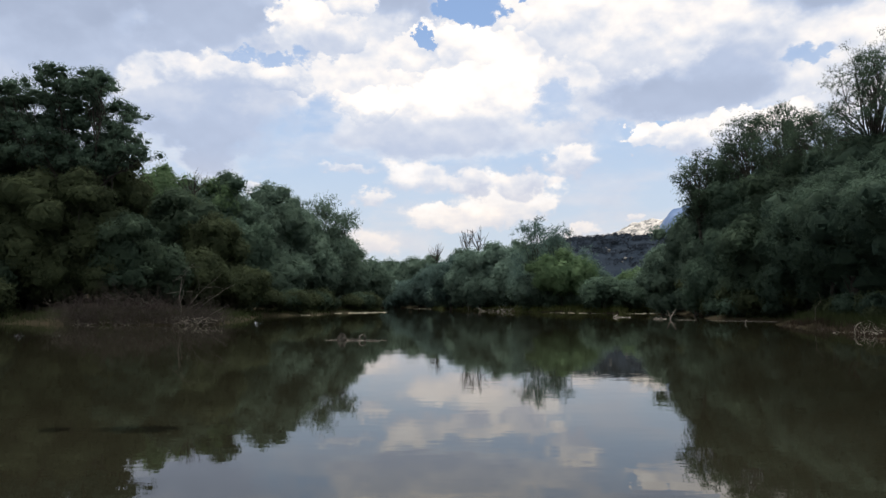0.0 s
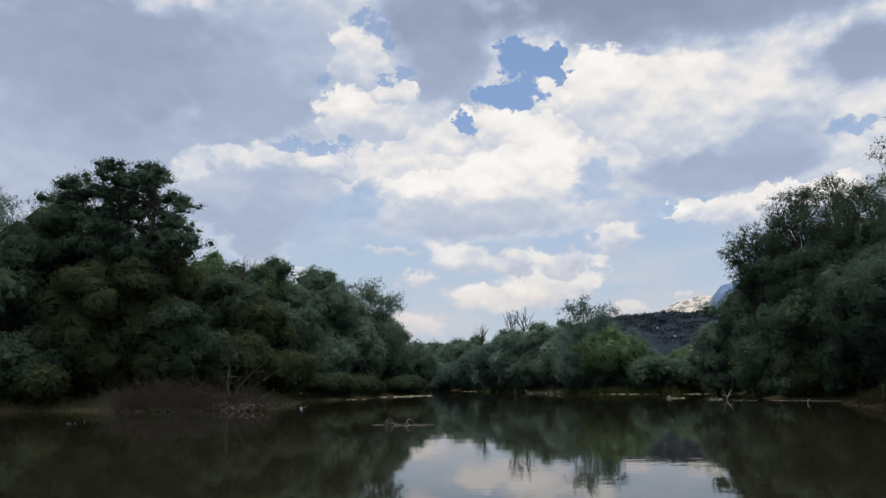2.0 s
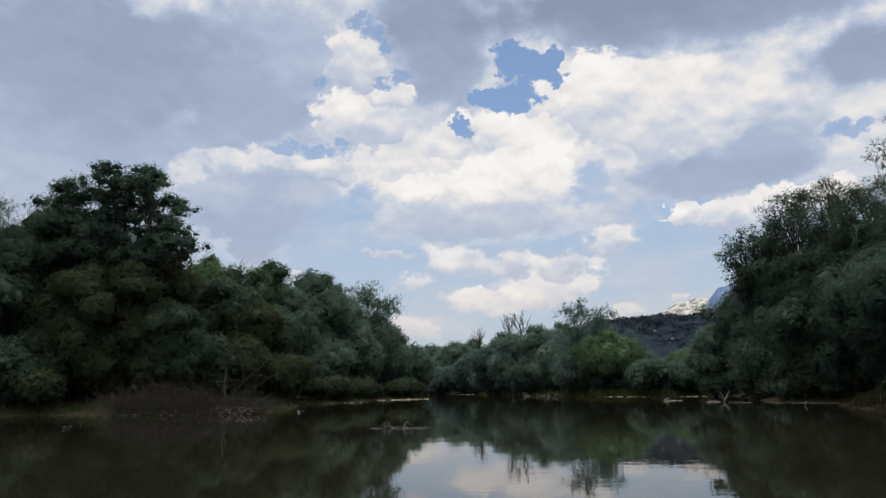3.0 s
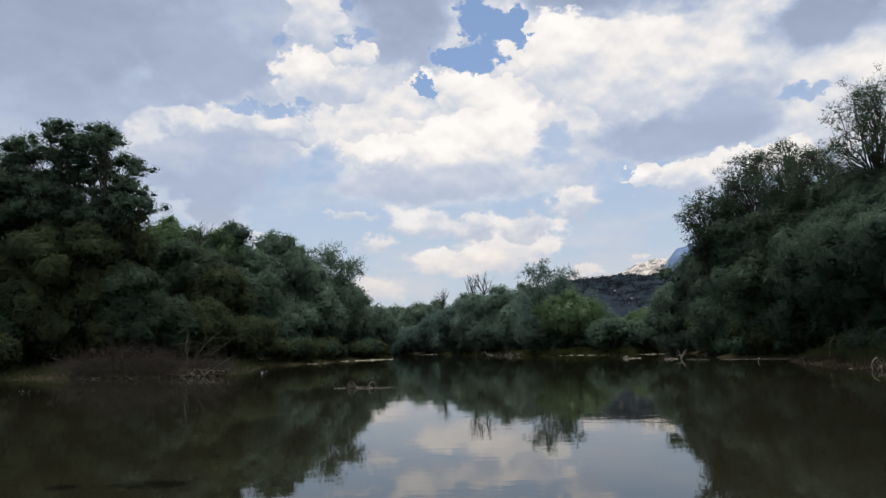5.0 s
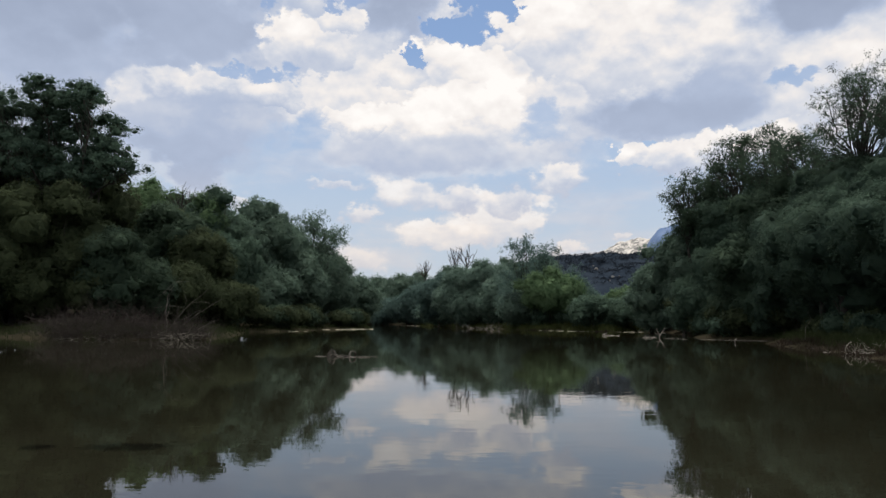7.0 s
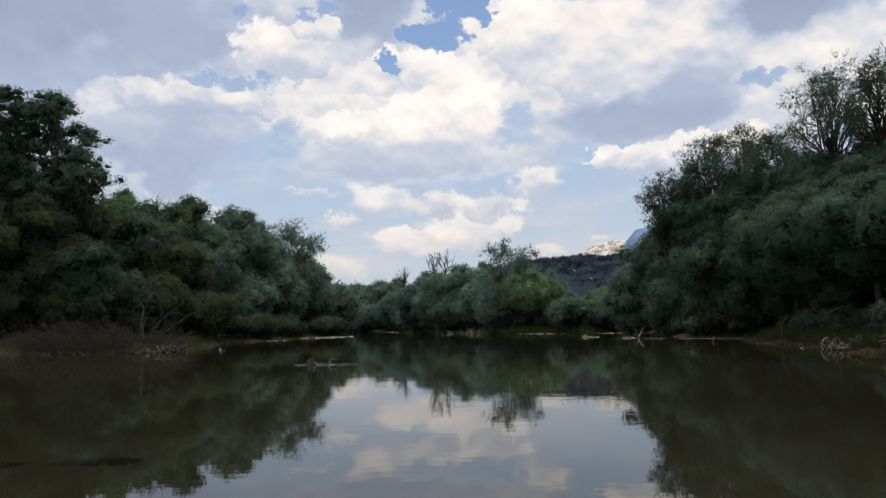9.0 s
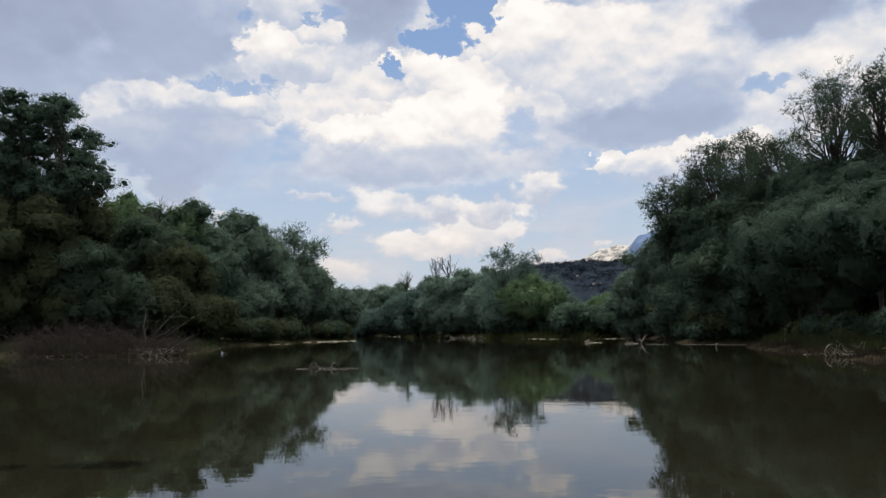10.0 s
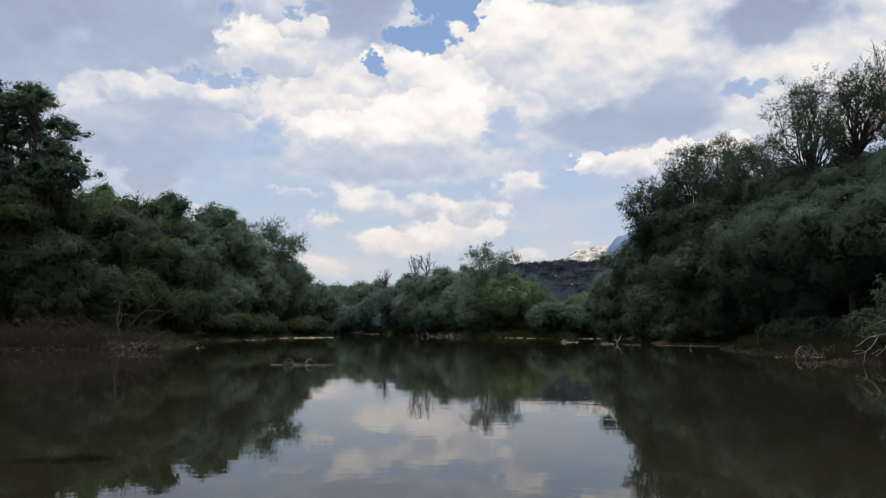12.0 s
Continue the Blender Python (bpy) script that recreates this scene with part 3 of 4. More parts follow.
def plant(name, label, group, shape, x, y, top, radius, material, seed, leaf=0.3, fill=1.0, low=None, limbs=6, puff=0.1, limit=14500):
    """A tree that reaches the height top above the water: trunk with limbs, and a crown of leaves. shape: dome, or open with forked limbs."""
    rng = np.random.default_rng(seed)
    z0 = float(ground_height(np.array([x]), np.array([y]))[0])
    height = max(top - z0, 1.0)
    ob = thing(name, label, "shrub" if "shrub" in name else "tree", group, at=(x, y, z0))
    rods = Tubes()
    girth = (0.022 if shape == "dome" else 0.011) * height + 0.03
    low = 0.0 if low is None else low
    lean = rng.normal(0, 0.03, 2) * height
    if shape == "dome":
        lobes = crown_lobes(rng, height, radius, low)
        stem = crooked(rng, (0, 0, -0.4), (lean[0], lean[1], height * 0.75), 9, 0.05)
        rods.rod(stem, girth, girth * 0.25, 8)
        for lx, ly, lz, lr, _ in lobes[::4]:
            root = stem[int(np.clip((lz / height) * rng.uniform(0.45, 0.85), 0.05, 0.9) * 8)]
            rods.rod(crooked(rng, root, (lx, ly, lz), 5, 0.10), girth * 0.3, girth * 0.06, 4)
        wood = rods.get()
    else:
        fork = low * 0.75
        stem = crooked(rng, (0, 0, -0.4), (lean[0], lean[1], fork), 8, 0.04)
        rods.rod(stem, girth, girth * 0.7, 8)
        half = max((height - fork) * 0.58, 1.0)
        centre, tips = np.array((0, 0, height - half)), []
        for k in range(limbs * 5):
            way = unit(rng.normal(0, 1, 3) + (0, 0, 0.15))
            end = centre + way * (radius, radius, half) * rng.uniform(0.62, 0.97)
            knee = stem[-1] + (end - stem[-1]) * (0.45, 0.45, 0.55) + rng.normal(0, 0.1, 3) * radius
            line = np.concatenate([crooked(rng, stem[-1], knee, 5, 0.10), crooked(rng, knee, end, 6, 0.10)[1:]])
            rods.rod(line, girth * 0.34, girth * 0.08, 5)
            for _ in range(6):
                tip = end + rng.normal(0, 0.17, 3) * radius
                rods.rod(crooked(rng, line[rng.integers(5, 9)], tip, 4, 0.12), girth * 0.10, girth * 0.03, 3)
                tips.append(tip)
        tips = np.array(tips)
        wood = rods.get()
        r = radius * puff * rng.uniform(0.6, 1.6, len(tips))
        lobes = np.column_stack([tips, r, r * rng.uniform(0.6, 0.95, len(tips))])
    part("trunk", *wood, BARK, ob, smooth=True)
    verts, faces, normals = foliage(rng, lobes, leaf, fill, limit, shape == "open")
    part("crown", verts, faces, material, ob, normals=normals)
    return ob


def spreading_tree(name, label, group, x, y, pads, material, seed, leaf, fork):
    """A tree whose long limbs each carry a flat pad of leaves. pads: offset to the side, height over the water, radius."""
    rng = np.random.default_rng(seed)
    z0 = float(ground_height(np.array([x]), np.array([y]))[0])
    ob = thing(name, label, "tree", group, at=(x, y, z0))
    lobes = []
    stem = crooked(rng, (0, 0, -0.4), (0.6, 0, fork), 9, 0.05)
    part("trunk", *Tubes().rod(stem, 0.62, 0.36, 9).get(), BARK, ob, smooth=True)
    for side, high, wide in pads:
        reach = math.sqrt(max(1.0, 30.0 - side * side))
        middle = np.array((side, rng.uniform(-0.8, 0.8) * reach, high - z0))
        root = stem[rng.integers(5, 9)]
        knee = root + (middle - root) * (0.55, 0.55, 0.35) + rng.normal(0, 0.5, 3)
        limb = np.concatenate([crooked(rng, root, knee, 5, 0.1), crooked(rng, knee, middle, 5, 0.12)[1:]])
        rods = Tubes().rod(limb, 0.16, 0.04, 6)
        for _ in range(22):
            at = middle + rng.normal(0, 1, 3) * (0.62, 0.75, 0.32) * wide
            r = wide * rng.uniform(0.32, 0.54)
            lobes.append((*at, r, r * rng.uniform(0.5, 0.75)))
            rods.rod(crooked(rng, limb[rng.integers(5, 9)], at, 4, 0.15), 0.04, 0.012, 4)
        part("limb", *rods.get(), BARK, ob, smooth=True)
    verts, faces, normals = foliage(rng, lobes, leaf, 0.95, 80000, closed=0.55)
    part("crown", verts, faces, material, ob, normals=normals)
    return ob


# x, y, height of the top over the water, crown radius
LEFT_TALL = [(-44.6, 72.7, 21.4, 6.1), (-43.3, 65.7, 17.5, 6.0), (-35.0, 75.7, 17.8, 5.4), (-29.1, 80.7, 14.3, 5.6), (-27.7, 92.7, 18.4, 4.6), (-25.0, 105.7, 19.3, 6.6), (-31.5, 97, 15.7, 6.0)]
LEFT_FILL = [(-31, 90, 16.6, 6.0), (-28, 100, 16.8, 6.2), (-22.5, 113, 16.6, 6.0), (-40, 74, 19.0, 6.0), (-18.5, 121, 14.5, 5.0), (-30, 84, 14.6, 5.5)]
LEFT_BUSHES = [(-44.7, 60.7, 15.5, 6.2), (-35.8, 63.7, 13.5, 5.4), (-32.0, 64.7, 13.5, 4.4), (-27.3, 63.7, 9.5, 3.4), (-24.9, 78.7, 11.4, 4.8), (-23.5, 85.7, 11.6, 4.6), (-20.5, 108.7, 12.0, 6.1), (-16.8, 125.7, 13.1, 5.2), (-13.9, 140.7, 10.1, 5.4), (-22.5, 99.7, 8.6, 5.0), (-21.4, 76.7, 5.7, 3.8), (-23.6, 70.7, 6.9, 3.8), (-25.8, 67.7, 6.9, 3.6), (-29.1, 63.7, 5.9, 3.4), (-34.6, 62.7, 6.9, 4.2), (-38.6, 60.7, 7.4, 4.6), (-45, 56.5, 5.5, 4.2), (-51, 55, 6.5, 4.8), (-57, 50, 6.5, 5.0)]
CENTRE_TALL = [(-25.6, 230.7, 11.9, 8.6), (-19.0, 250.7, 16.7, 10.0), (-9.6, 235.7, 16.3, 9.4), (2.3, 165.7, 12.4, 6.0), (6.3, 152.7, 13.0, 6.0), (11.7, 145.7, 13.8, 6.2), (24.6, 126.7, 10.1, 5.2)]
CENTRE_BACK = [(-31, 262, 14.0, 8.5), (-15, 264, 17.0, 9), (-4, 255, 18.4, 8.5), (7, 238, 19.4, 8), (15, 226, 20.4, 7.5), (23, 212, 20.0, 7.5), (32, 200, 20.0, 7.5)]
CENTRE_BUSHES = [(-2.5, 187.7, 11.6, 6.8), (7.8, 149.7, 8.2, 5.9), (13.9, 140.7, 10.0, 5.9), (20.3, 122.5, 10.8, 6.3), (24.9, 114.7, 5.8, 4.2), (16.2, 129.7, 7.3, 5.2),
                 (28.2, 112.7, 3.6, 3.2), (33.6, 109.5, 4.6, 3.2), (36.8, 112.5, 6.0, 3.6), (-13.1, 208.7, 7.6, 6.7), (-6.1, 198.7, 9.1, 6.7), (1.3, 171.7, 6.5, 5.3), (4.7, 160.7, 9.7, 5.2)]
RIGHT_OPEN = [(31.2, 86.0, 19.6, 3.4), (34.6, 81.0, 22.3, 3.4), (36.8, 77.0, 22.3, 3.5), (36.9, 71.0, 20.6, 3.0), (37.2, 62.0, 23.9, 4.0), (37.6, 55.0, 22.3, 3.2), (39.0, 50.5, 23.8, 3.0), (33.4, 84.0, 18.4, 3.2)]
RIGHT_CANOPY = [(27.4, 36.5, 9.6, 4.6), (27.6, 43, 10.4, 4.6), (28.6, 50, 11.0, 4.8), (27.4, 30, 9.2, 4.6), (27.6, 23, 9, 4.5), (30.6, 57, 12.0, 4.8)]
RIGHT_FILL = [(32.3, 88.5, 14.9, 4.2), (32.9, 84.0, 15.9, 4.4), (34.6, 78.5, 16.7, 4.6), (35.4, 72.5, 16.7, 4.8), (35.0, 65.5, 15.8, 4.6), (35.2, 58.5, 14.4, 4.8), (35.6, 52.5, 14.4, 4.8), (34.6, 46.0, 14.6, 4.8), (39.0, 59.0, 17.0, 5.2), (38.8, 68.0, 16.8, 4.8), (39.6, 53.5, 17.0, 5.4), (37.4, 64.5, 16.6, 4.6)]
RIGHT_BUSHES = [(45.3, 182.7, 8.4, 5.1), (30.5, 100.7, 9.6, 4.2), (31.6, 90.7, 13.4, 4.4), (34.2, 80.7, 15.8, 4.6), (33.4, 88.0, 14.8, 4.0), (30.3, 79.7, 9.7, 4.2), (31.2, 71.7, 10.6, 5.2), (35.5, 72.5, 16.2, 5.4), (31.8, 63.7, 12.1, 5.2),
                (36.5, 62, 16.4, 5.8), (31.9, 56.7, 12.3, 5.2), (31.0, 49.7, 11.7, 5.2), (37, 52, 15.8, 6.0), (31.5, 42.7, 10.5, 5.2), (30.8, 84.7, 5.4, 4.0), (31.8, 74.7, 4.9, 4.2), (32.2, 66.7, 4.8, 4.1), 
                (36.5, 80, 15.0, 4.6), (36.5, 87, 13.5, 4.2)]


BACK_ROW = [(-44, 80, 7, 6), (-48, 91, 8, 6.5), (-40, 84, 7, 6), (-54, 100, 9, 7), (-60, 84, 8, 6.5), (-33, 150, 8, 7), (-28, 128, 7, 6), (-31, 112, 8, 6), (38.5, 118, 6.5, 4.5), (42, 128, 8, 5), (-36.5, 96, 9, 6), (-29.8, 77, 6.5, 4.5), (-60, 62, 14, 7), (-54, 70, 16, 7), (-48, 82, 15, 7), (-46, 66, 8, 5.5), (-56, 74, 8, 6), (-50, 73, 8, 5.5), (-63, 70, 9, 6), (-41, 69, 8, 5.5), (-52, 62, 8, 5.5), (-37, 73, 8, 5), (-42, 92, 14, 7), (-38, 104, 14, 7), (-31, 120, 12, 7), (-24, 140, 9, 6), (-24, 160, 9, 7),
            (42, 48, 14, 7), (42, 60, 14, 7), (42, 72, 13, 7), (40, 84, 12, 6), (39, 96, 9, 6), (42, 112, 8, 6), (41, 36, 13, 7)]


# the limbs of the tall spreading tree: offset to the side, height over the water, radius of the pad
SPREAD = [(0.1, 23.0, 1.8), (-2.0, 22.9, 1.7), (2.0, 21.6, 1.6), (-3.9, 21.8, 1.9), (-5.9, 21.2, 1.6), (-7.4, 20.8, 1.6), (3.4, 20.5, 1.1), (0.3, 20.5, 2.1), (-2.1, 19.9, 2.2), (-4.7, 18.8, 2.2),
          (2.9, 18.1, 1.5), (4.9, 16.8, 1.2), (6.0, 15.5, 0.9), (4.2, 15.4, 1.2), (2.0, 16.5, 1.6), (-0.6, 17.2, 1.9), (-3.3, 16.6, 2.2), (-6.8, 18.0, 2.1), (1.1, 14.7, 1.4), (2.9, 14.3, 1.4), (-1.5, 14.6, 2.0)]


def build_trees():
    for n, row in enumerate(BACK_ROW):
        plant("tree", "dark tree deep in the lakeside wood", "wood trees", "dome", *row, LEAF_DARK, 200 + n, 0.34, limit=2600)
    spreading_tree("willow_tree", "tall dark spreading tree above the shrubs of the bank", "bank trees", -34.5, 68.7, SPREAD, LEAF_MID, 11, 0.17, 11.5)
    plant("willow_tree", "tall grey-green tree with a rounded loose crown", "bank trees", "open", -54.5, 80.7, 26.2, 5.8, LEAF_MID, 12, 0.21, 1.0, 12.0, 9, 0.16, limit=20000)
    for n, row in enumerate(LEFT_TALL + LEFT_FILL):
        # leaf colour steps paler along the bank to paint in haze
        plant("tree", "broad dark-green tree on the lake bank", "bank trees", "dome", *row, LEAF_HAZED if row[1] > 95 else LEAF_MID if row[1] > 85 else LEAF_DARK if n % 2 else LEAF_OLIVE, 20 + n, 0.0027 * row[1], low=0.1 * row[2])
    plant("tree", "light green leafy tree rising behind the bank shrubs", "bank trees", "dome", -34.2, 88.7, 18.6, 5.0, LEAF_BRIGHT, 40, 0.27, 1.0, 7.0)
    plant("tree", "light green leafy tree rising behind the bank shrubs", "bank trees", "dome", -28.6, 91.5, 17.2, 3.6, LEAF_BRIGHT, 43, 0.27, 1.0, 8.0)
    plant("tree", "loose-crowned tree at the end of the wooded bank", "bank trees", "open", -19.2, 118.7, 18.3, 5.6, LEAF_HAZED, 41, 0.28, 1.6, 6.0, 7, 0.15, limit=12000)
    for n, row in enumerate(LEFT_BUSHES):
        # bushes farther off take paler leaves in place of haze
        plant("willow_shrub", "rounded dense willow bush at the water's edge", "bank bushes", "dome", *row, LEAF_HAZED if row[1] > 95 else LEAF_MID if row[1] > 84 else LEAF_OLIVE if n % 3 else LEAF_DARK, 50 + n, 0.0026 * row[1])
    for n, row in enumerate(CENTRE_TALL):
        # the far shore's haze is in these leaf colours
        plant("tree", "grey-green tree on the far shore", "far trees", "dome", *row, LEAF_HAZED if row[1] > 200 else (LEAF_GREY, LEAF_FAR_HAZE, LEAF_FAR_HAZE)[n % 3], 70 + n, 0.0021 * row[1])
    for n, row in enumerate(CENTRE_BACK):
        plant("tree", "dark green tree behind the far willows", "far trees", "dome", *row, LEAF_HAZED, 400 + n, 0.5, limit=9000)
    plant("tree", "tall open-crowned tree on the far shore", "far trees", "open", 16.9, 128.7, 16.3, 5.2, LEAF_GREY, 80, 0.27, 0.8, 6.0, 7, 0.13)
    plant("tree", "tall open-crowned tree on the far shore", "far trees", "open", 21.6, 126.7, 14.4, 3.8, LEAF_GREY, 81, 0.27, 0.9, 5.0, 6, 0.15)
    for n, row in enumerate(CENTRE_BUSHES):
        plant("willow_shrub", "rounded grey-green willow on the far shore", "far bushes", "dome", *row, LEAF_BRIGHT if n == 3 else LEAF_MID if n in (4, 6) else LEAF_GREY if row[1] > 180 else LEAF_FAR_HAZE, 85 + n, 0.0021 * row[1])
    for n, row in enumerate(RIGHT_OPEN):
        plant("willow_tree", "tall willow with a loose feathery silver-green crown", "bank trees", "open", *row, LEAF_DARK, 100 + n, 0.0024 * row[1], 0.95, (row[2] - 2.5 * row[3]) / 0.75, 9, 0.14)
    plant("willow_shrub", "slender light green shrub beside the dead branch", "bank bushes", "open", 22.6, 31.6, 4.2, 0.95, LEAF_MID, 111, 0.11, 0.9, 1.6, 5, 0.16)
    plant("willow_shrub", "low bright green willow in the cove", "far bushes", "dome", 34.9, 128.7, 8.0, 4.4, LEAF_BRIGHT, 110, 0.27)
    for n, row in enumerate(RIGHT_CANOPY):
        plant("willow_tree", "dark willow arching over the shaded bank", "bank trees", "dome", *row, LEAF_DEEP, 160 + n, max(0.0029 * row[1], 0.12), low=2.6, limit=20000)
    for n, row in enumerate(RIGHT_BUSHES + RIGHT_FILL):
        # the farther bushes get hazier leaf colours by distance
        plant("willow_shrub", "dense dark willow bush on the steep bank", "bank bushes", "dome", *row, LEAF_HAZED if row[1] > 86 else LEAF_MID if row[1] > 76 else LEAF_DARK if row[1] > 68 else LEAF_DEEP, 120 + n, max(0.0027 * row[1], 0.12), limit=20000)


build_trees()


# ---- along the water's edge ----
def edge_spots(corners, step, inland):
    """Places along a stretch of the shore, that far up the land."""
    line = np.array(corners, float)
    out = []
    for a, b in zip(line[:-1], line[1:]):
        ab = b - a
        side = np.array((-ab[1], ab[0])) / np.linalg.norm(ab)
        for k in np.arange(0, 1, step / np.linalg.norm(ab)):
            out.append(a + ab * k + side * inland)
    return np.array(out)


LEFT_EDGE = SHORE_LEFT[9:14]
FAR_LEFT_EDGE = SHORE_LEFT[2:5]
CENTRE_EDGE = SHORE_RIGHT[:8]
RIGHT_EDGE = SHORE_RIGHT[8:12]


def build_edge():
    for corners, step, label, group, materials, top, wide, leaf, seed in (
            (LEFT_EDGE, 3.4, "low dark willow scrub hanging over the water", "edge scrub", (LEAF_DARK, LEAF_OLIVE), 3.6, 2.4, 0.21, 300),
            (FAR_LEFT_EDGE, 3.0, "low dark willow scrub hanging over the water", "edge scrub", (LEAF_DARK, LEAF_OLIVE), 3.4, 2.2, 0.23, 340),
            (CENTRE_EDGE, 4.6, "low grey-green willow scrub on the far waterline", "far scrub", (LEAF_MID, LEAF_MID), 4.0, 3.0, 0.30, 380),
            (SHORE_RIGHT[11:17], 2.6, "low dark willow scrub on the grassy bank", "bank scrub", (LEAF_DEEP, LEAF_OLIVE), 2.1, 1.8, 0.14, 460),
            (RIGHT_EDGE, 2.6, "low dark willow scrub hanging over the water", "edge scrub", (LEAF_OLIVE, LEAF_MID), 3.4, 2.3, 0.23, 420)):
        rng = np.random.default_rng(seed)
        stock = []
        for n, (x, y) in enumerate(edge_spots(corners, step, {300: 2.4, 380: 3.4, 460: 3.6}.get(seed, 1.6))):
            x, y = x + rng.normal(0, 0.5), y + rng.normal(0, 0.5)
            if n < 4:
                stock.append(plant("willow_shrub", label, group, "dome", x, y, top * rng.uniform(0.55, 1.3), wide * rng.uniform(0.75, 1.2), materials[n % 2], seed + n, leaf, 0.7, limit=3500))
            else:
                z = float(ground_height(np.array([x]), np.array([y]))[0])
                copy_thing(stock[n % 4], pose(x, y, z, 0, 0, rng.uniform(0, 360)) @ Matrix.Scale(rng.uniform(0.75, 1.25), 4))


build_edge()


def blades(rng, places, count, tall, wide):
    """Blades of grass in tufts about the given places."""
    root = places[rng.integers(0, len(places), count)] + np.column_stack([rng.normal(0, 0.5, (count, 2)), np.zeros(count)])
    root[:, 2] = ground_height(root[:, 0], root[:, 1]) - 0.03
    lean = rng.normal(0, 0.35, (count, 3)) * (1, 1, 0) + (0, 0, 1)
    high = (tall * rng.uniform(0.5, 1.3, count))[:, None]
    side = unit(np.column_stack([rng.normal(0, 1, (count, 2)), np.zeros(count)])) * wide
    tip = root + lean * high + rng.normal(0, 0.12, (count, 3)) * high
    verts = np.stack([root - side, root + side, tip], 1).reshape(-1, 3)
    return verts, np.arange(3 * count).reshape(-1, 3)


def build_grass():
    for name, corners, inland, count, tall, wide, material, label in (
            ("grass", SHORE_LEFT[2:7], (0.3, 5.0), 9000, 0.55, 0.025, GRASS, "rank green grass on the low bank"),
            ("grass", SHORE_LEFT[7:14], (0.0, 3.0), 6000, 0.5, 0.03, GRASS, "rank green grass on the low bank"),
            ("grass", SHORE_RIGHT[1:8], (0.0, 4.0), 14000, 0.8, 0.05, REED, "pale green reeds and grass along the far shore"),
            ("grass", SHORE_RIGHT[10:17], (1.3, 4.8), 26000, 0.55, 0.025, GRASS, "rank green grass on the sloping bank"),
            ("dry_weeds", SHORE_RIGHT[12:17], (-0.2, 1.3), 9000, 0.3, 0.02, LEAF_DRY, "reddish-brown dry weeds at the water's edge")):
        rng = np.random.default_rng(count)
        spots = np.concatenate([edge_spots(corners, 0.6, d) for d in np.linspace(*inland, 7)])
        keep = spots[shore_distance(spots[:, 0], spots[:, 1]) > 0]
        verts, faces = blades(rng, np.column_stack([keep, np.zeros(len(keep))]), count, tall, wide)
        structure(name, verts, faces, material, label, "grass", kind="stuff")


build_grass()


# ---- mud bars, dead wood and debris ----
def mud_bar(a, b, wide, high, seed, label, material=MUD):
    """A long low bank of silt from a to b that barely breaks the surface."""
    rng = np.random.default_rng(seed)
    a, b = np.array(a, float), np.array(b, float)
    u, v = np.meshgrid(np.linspace(0, 1, 50), np.linspace(-1, 1, 9), indexing="ij")
    along, length = (b - a) / np.linalg.norm(b - a), np.linalg.norm(b - a)
    side = np.array((-along[1], along[0]))
    taper = np.sin(np.clip(u, 0.001, 0.999) * np.pi) ** 0.5 * (0.7 + 0.3 * waves(u * length, seed + 0 * u, 0.6))
    mid = a + (b - a) * u[..., None] + side * (0.25 * waves(u * length, 3.0 + 0 * u, 1.5))[..., None]
    xy = mid + side * (v * wide * taper)[..., None]
    z = -0.1 + (0.1 + high * (0.6 + 0.4 * waves(u * length, v, 0.4))) * (1 - v * v) * taper
    return structure("mud_bar", *sheet(xy[..., 0], xy[..., 1], z), material, label, "mud bar", True)


mud_bar((-20.6, 87.2), (-14.6, 91.0), 0.6, 0.22, 1, "pale thin silt bar beside the wooded bank")
mud_bar((-16.2, 103.0), (-8.0, 117.0), 0.8, 0.26, 2, "pale thin silt bar beside the wooded bank")
mud_bar((15.5, 118.5), (26.0, 104.8), 0.45, 0.17, 3, "pale silt bar in front of the far shore")
mud_bar((26.6, 106.0), (33.0, 108.4), 0.45, 0.17, 4, "pale silt bar in front of the far shore")
mud_bar((-33.5, 53.8), (-28.0, 52.4), 0.45, 0.14, 5, "narrow grassy silt bar beside the brush", EARTH)
mud_bar((-8.0, 186.0), (-1.5, 176.0), 0.5, 0.16, 6, "pale silt bar in front of the far shore")


def dead_wood(name, label, category, at, rods, material=DEADWOOD, seed=0, part_name="branch", group=""):
    """Bare branches, each a bent rod: corner points about the foot, and the two radii."""
    rng = np.random.default_rng(seed)
    ob = thing(name, label, category, group, at=at)
    for points, r0, r1 in rods:
        points = np.array(points, float)
        fine = np.concatenate([crooked(rng, p, q, 4, 0.06)[: 3 if n < len(points) - 2 else 4] for n, (p, q) in enumerate(zip(points[:-1], points[1:]))])
        part(part_name, *Tubes().rod(fine, r0, r1, 7).get(), material, ob, smooth=True)
    return ob


def arc(cx, cz, r, a0, a1, n=10, y=0.0, flat=1.0):
    return [(cx + r * math.cos(radians(a)), y + 0.03 * k, cz + r * flat * math.sin(radians(a))) for k, a in enumerate(np.linspace(a0, a1, n))]


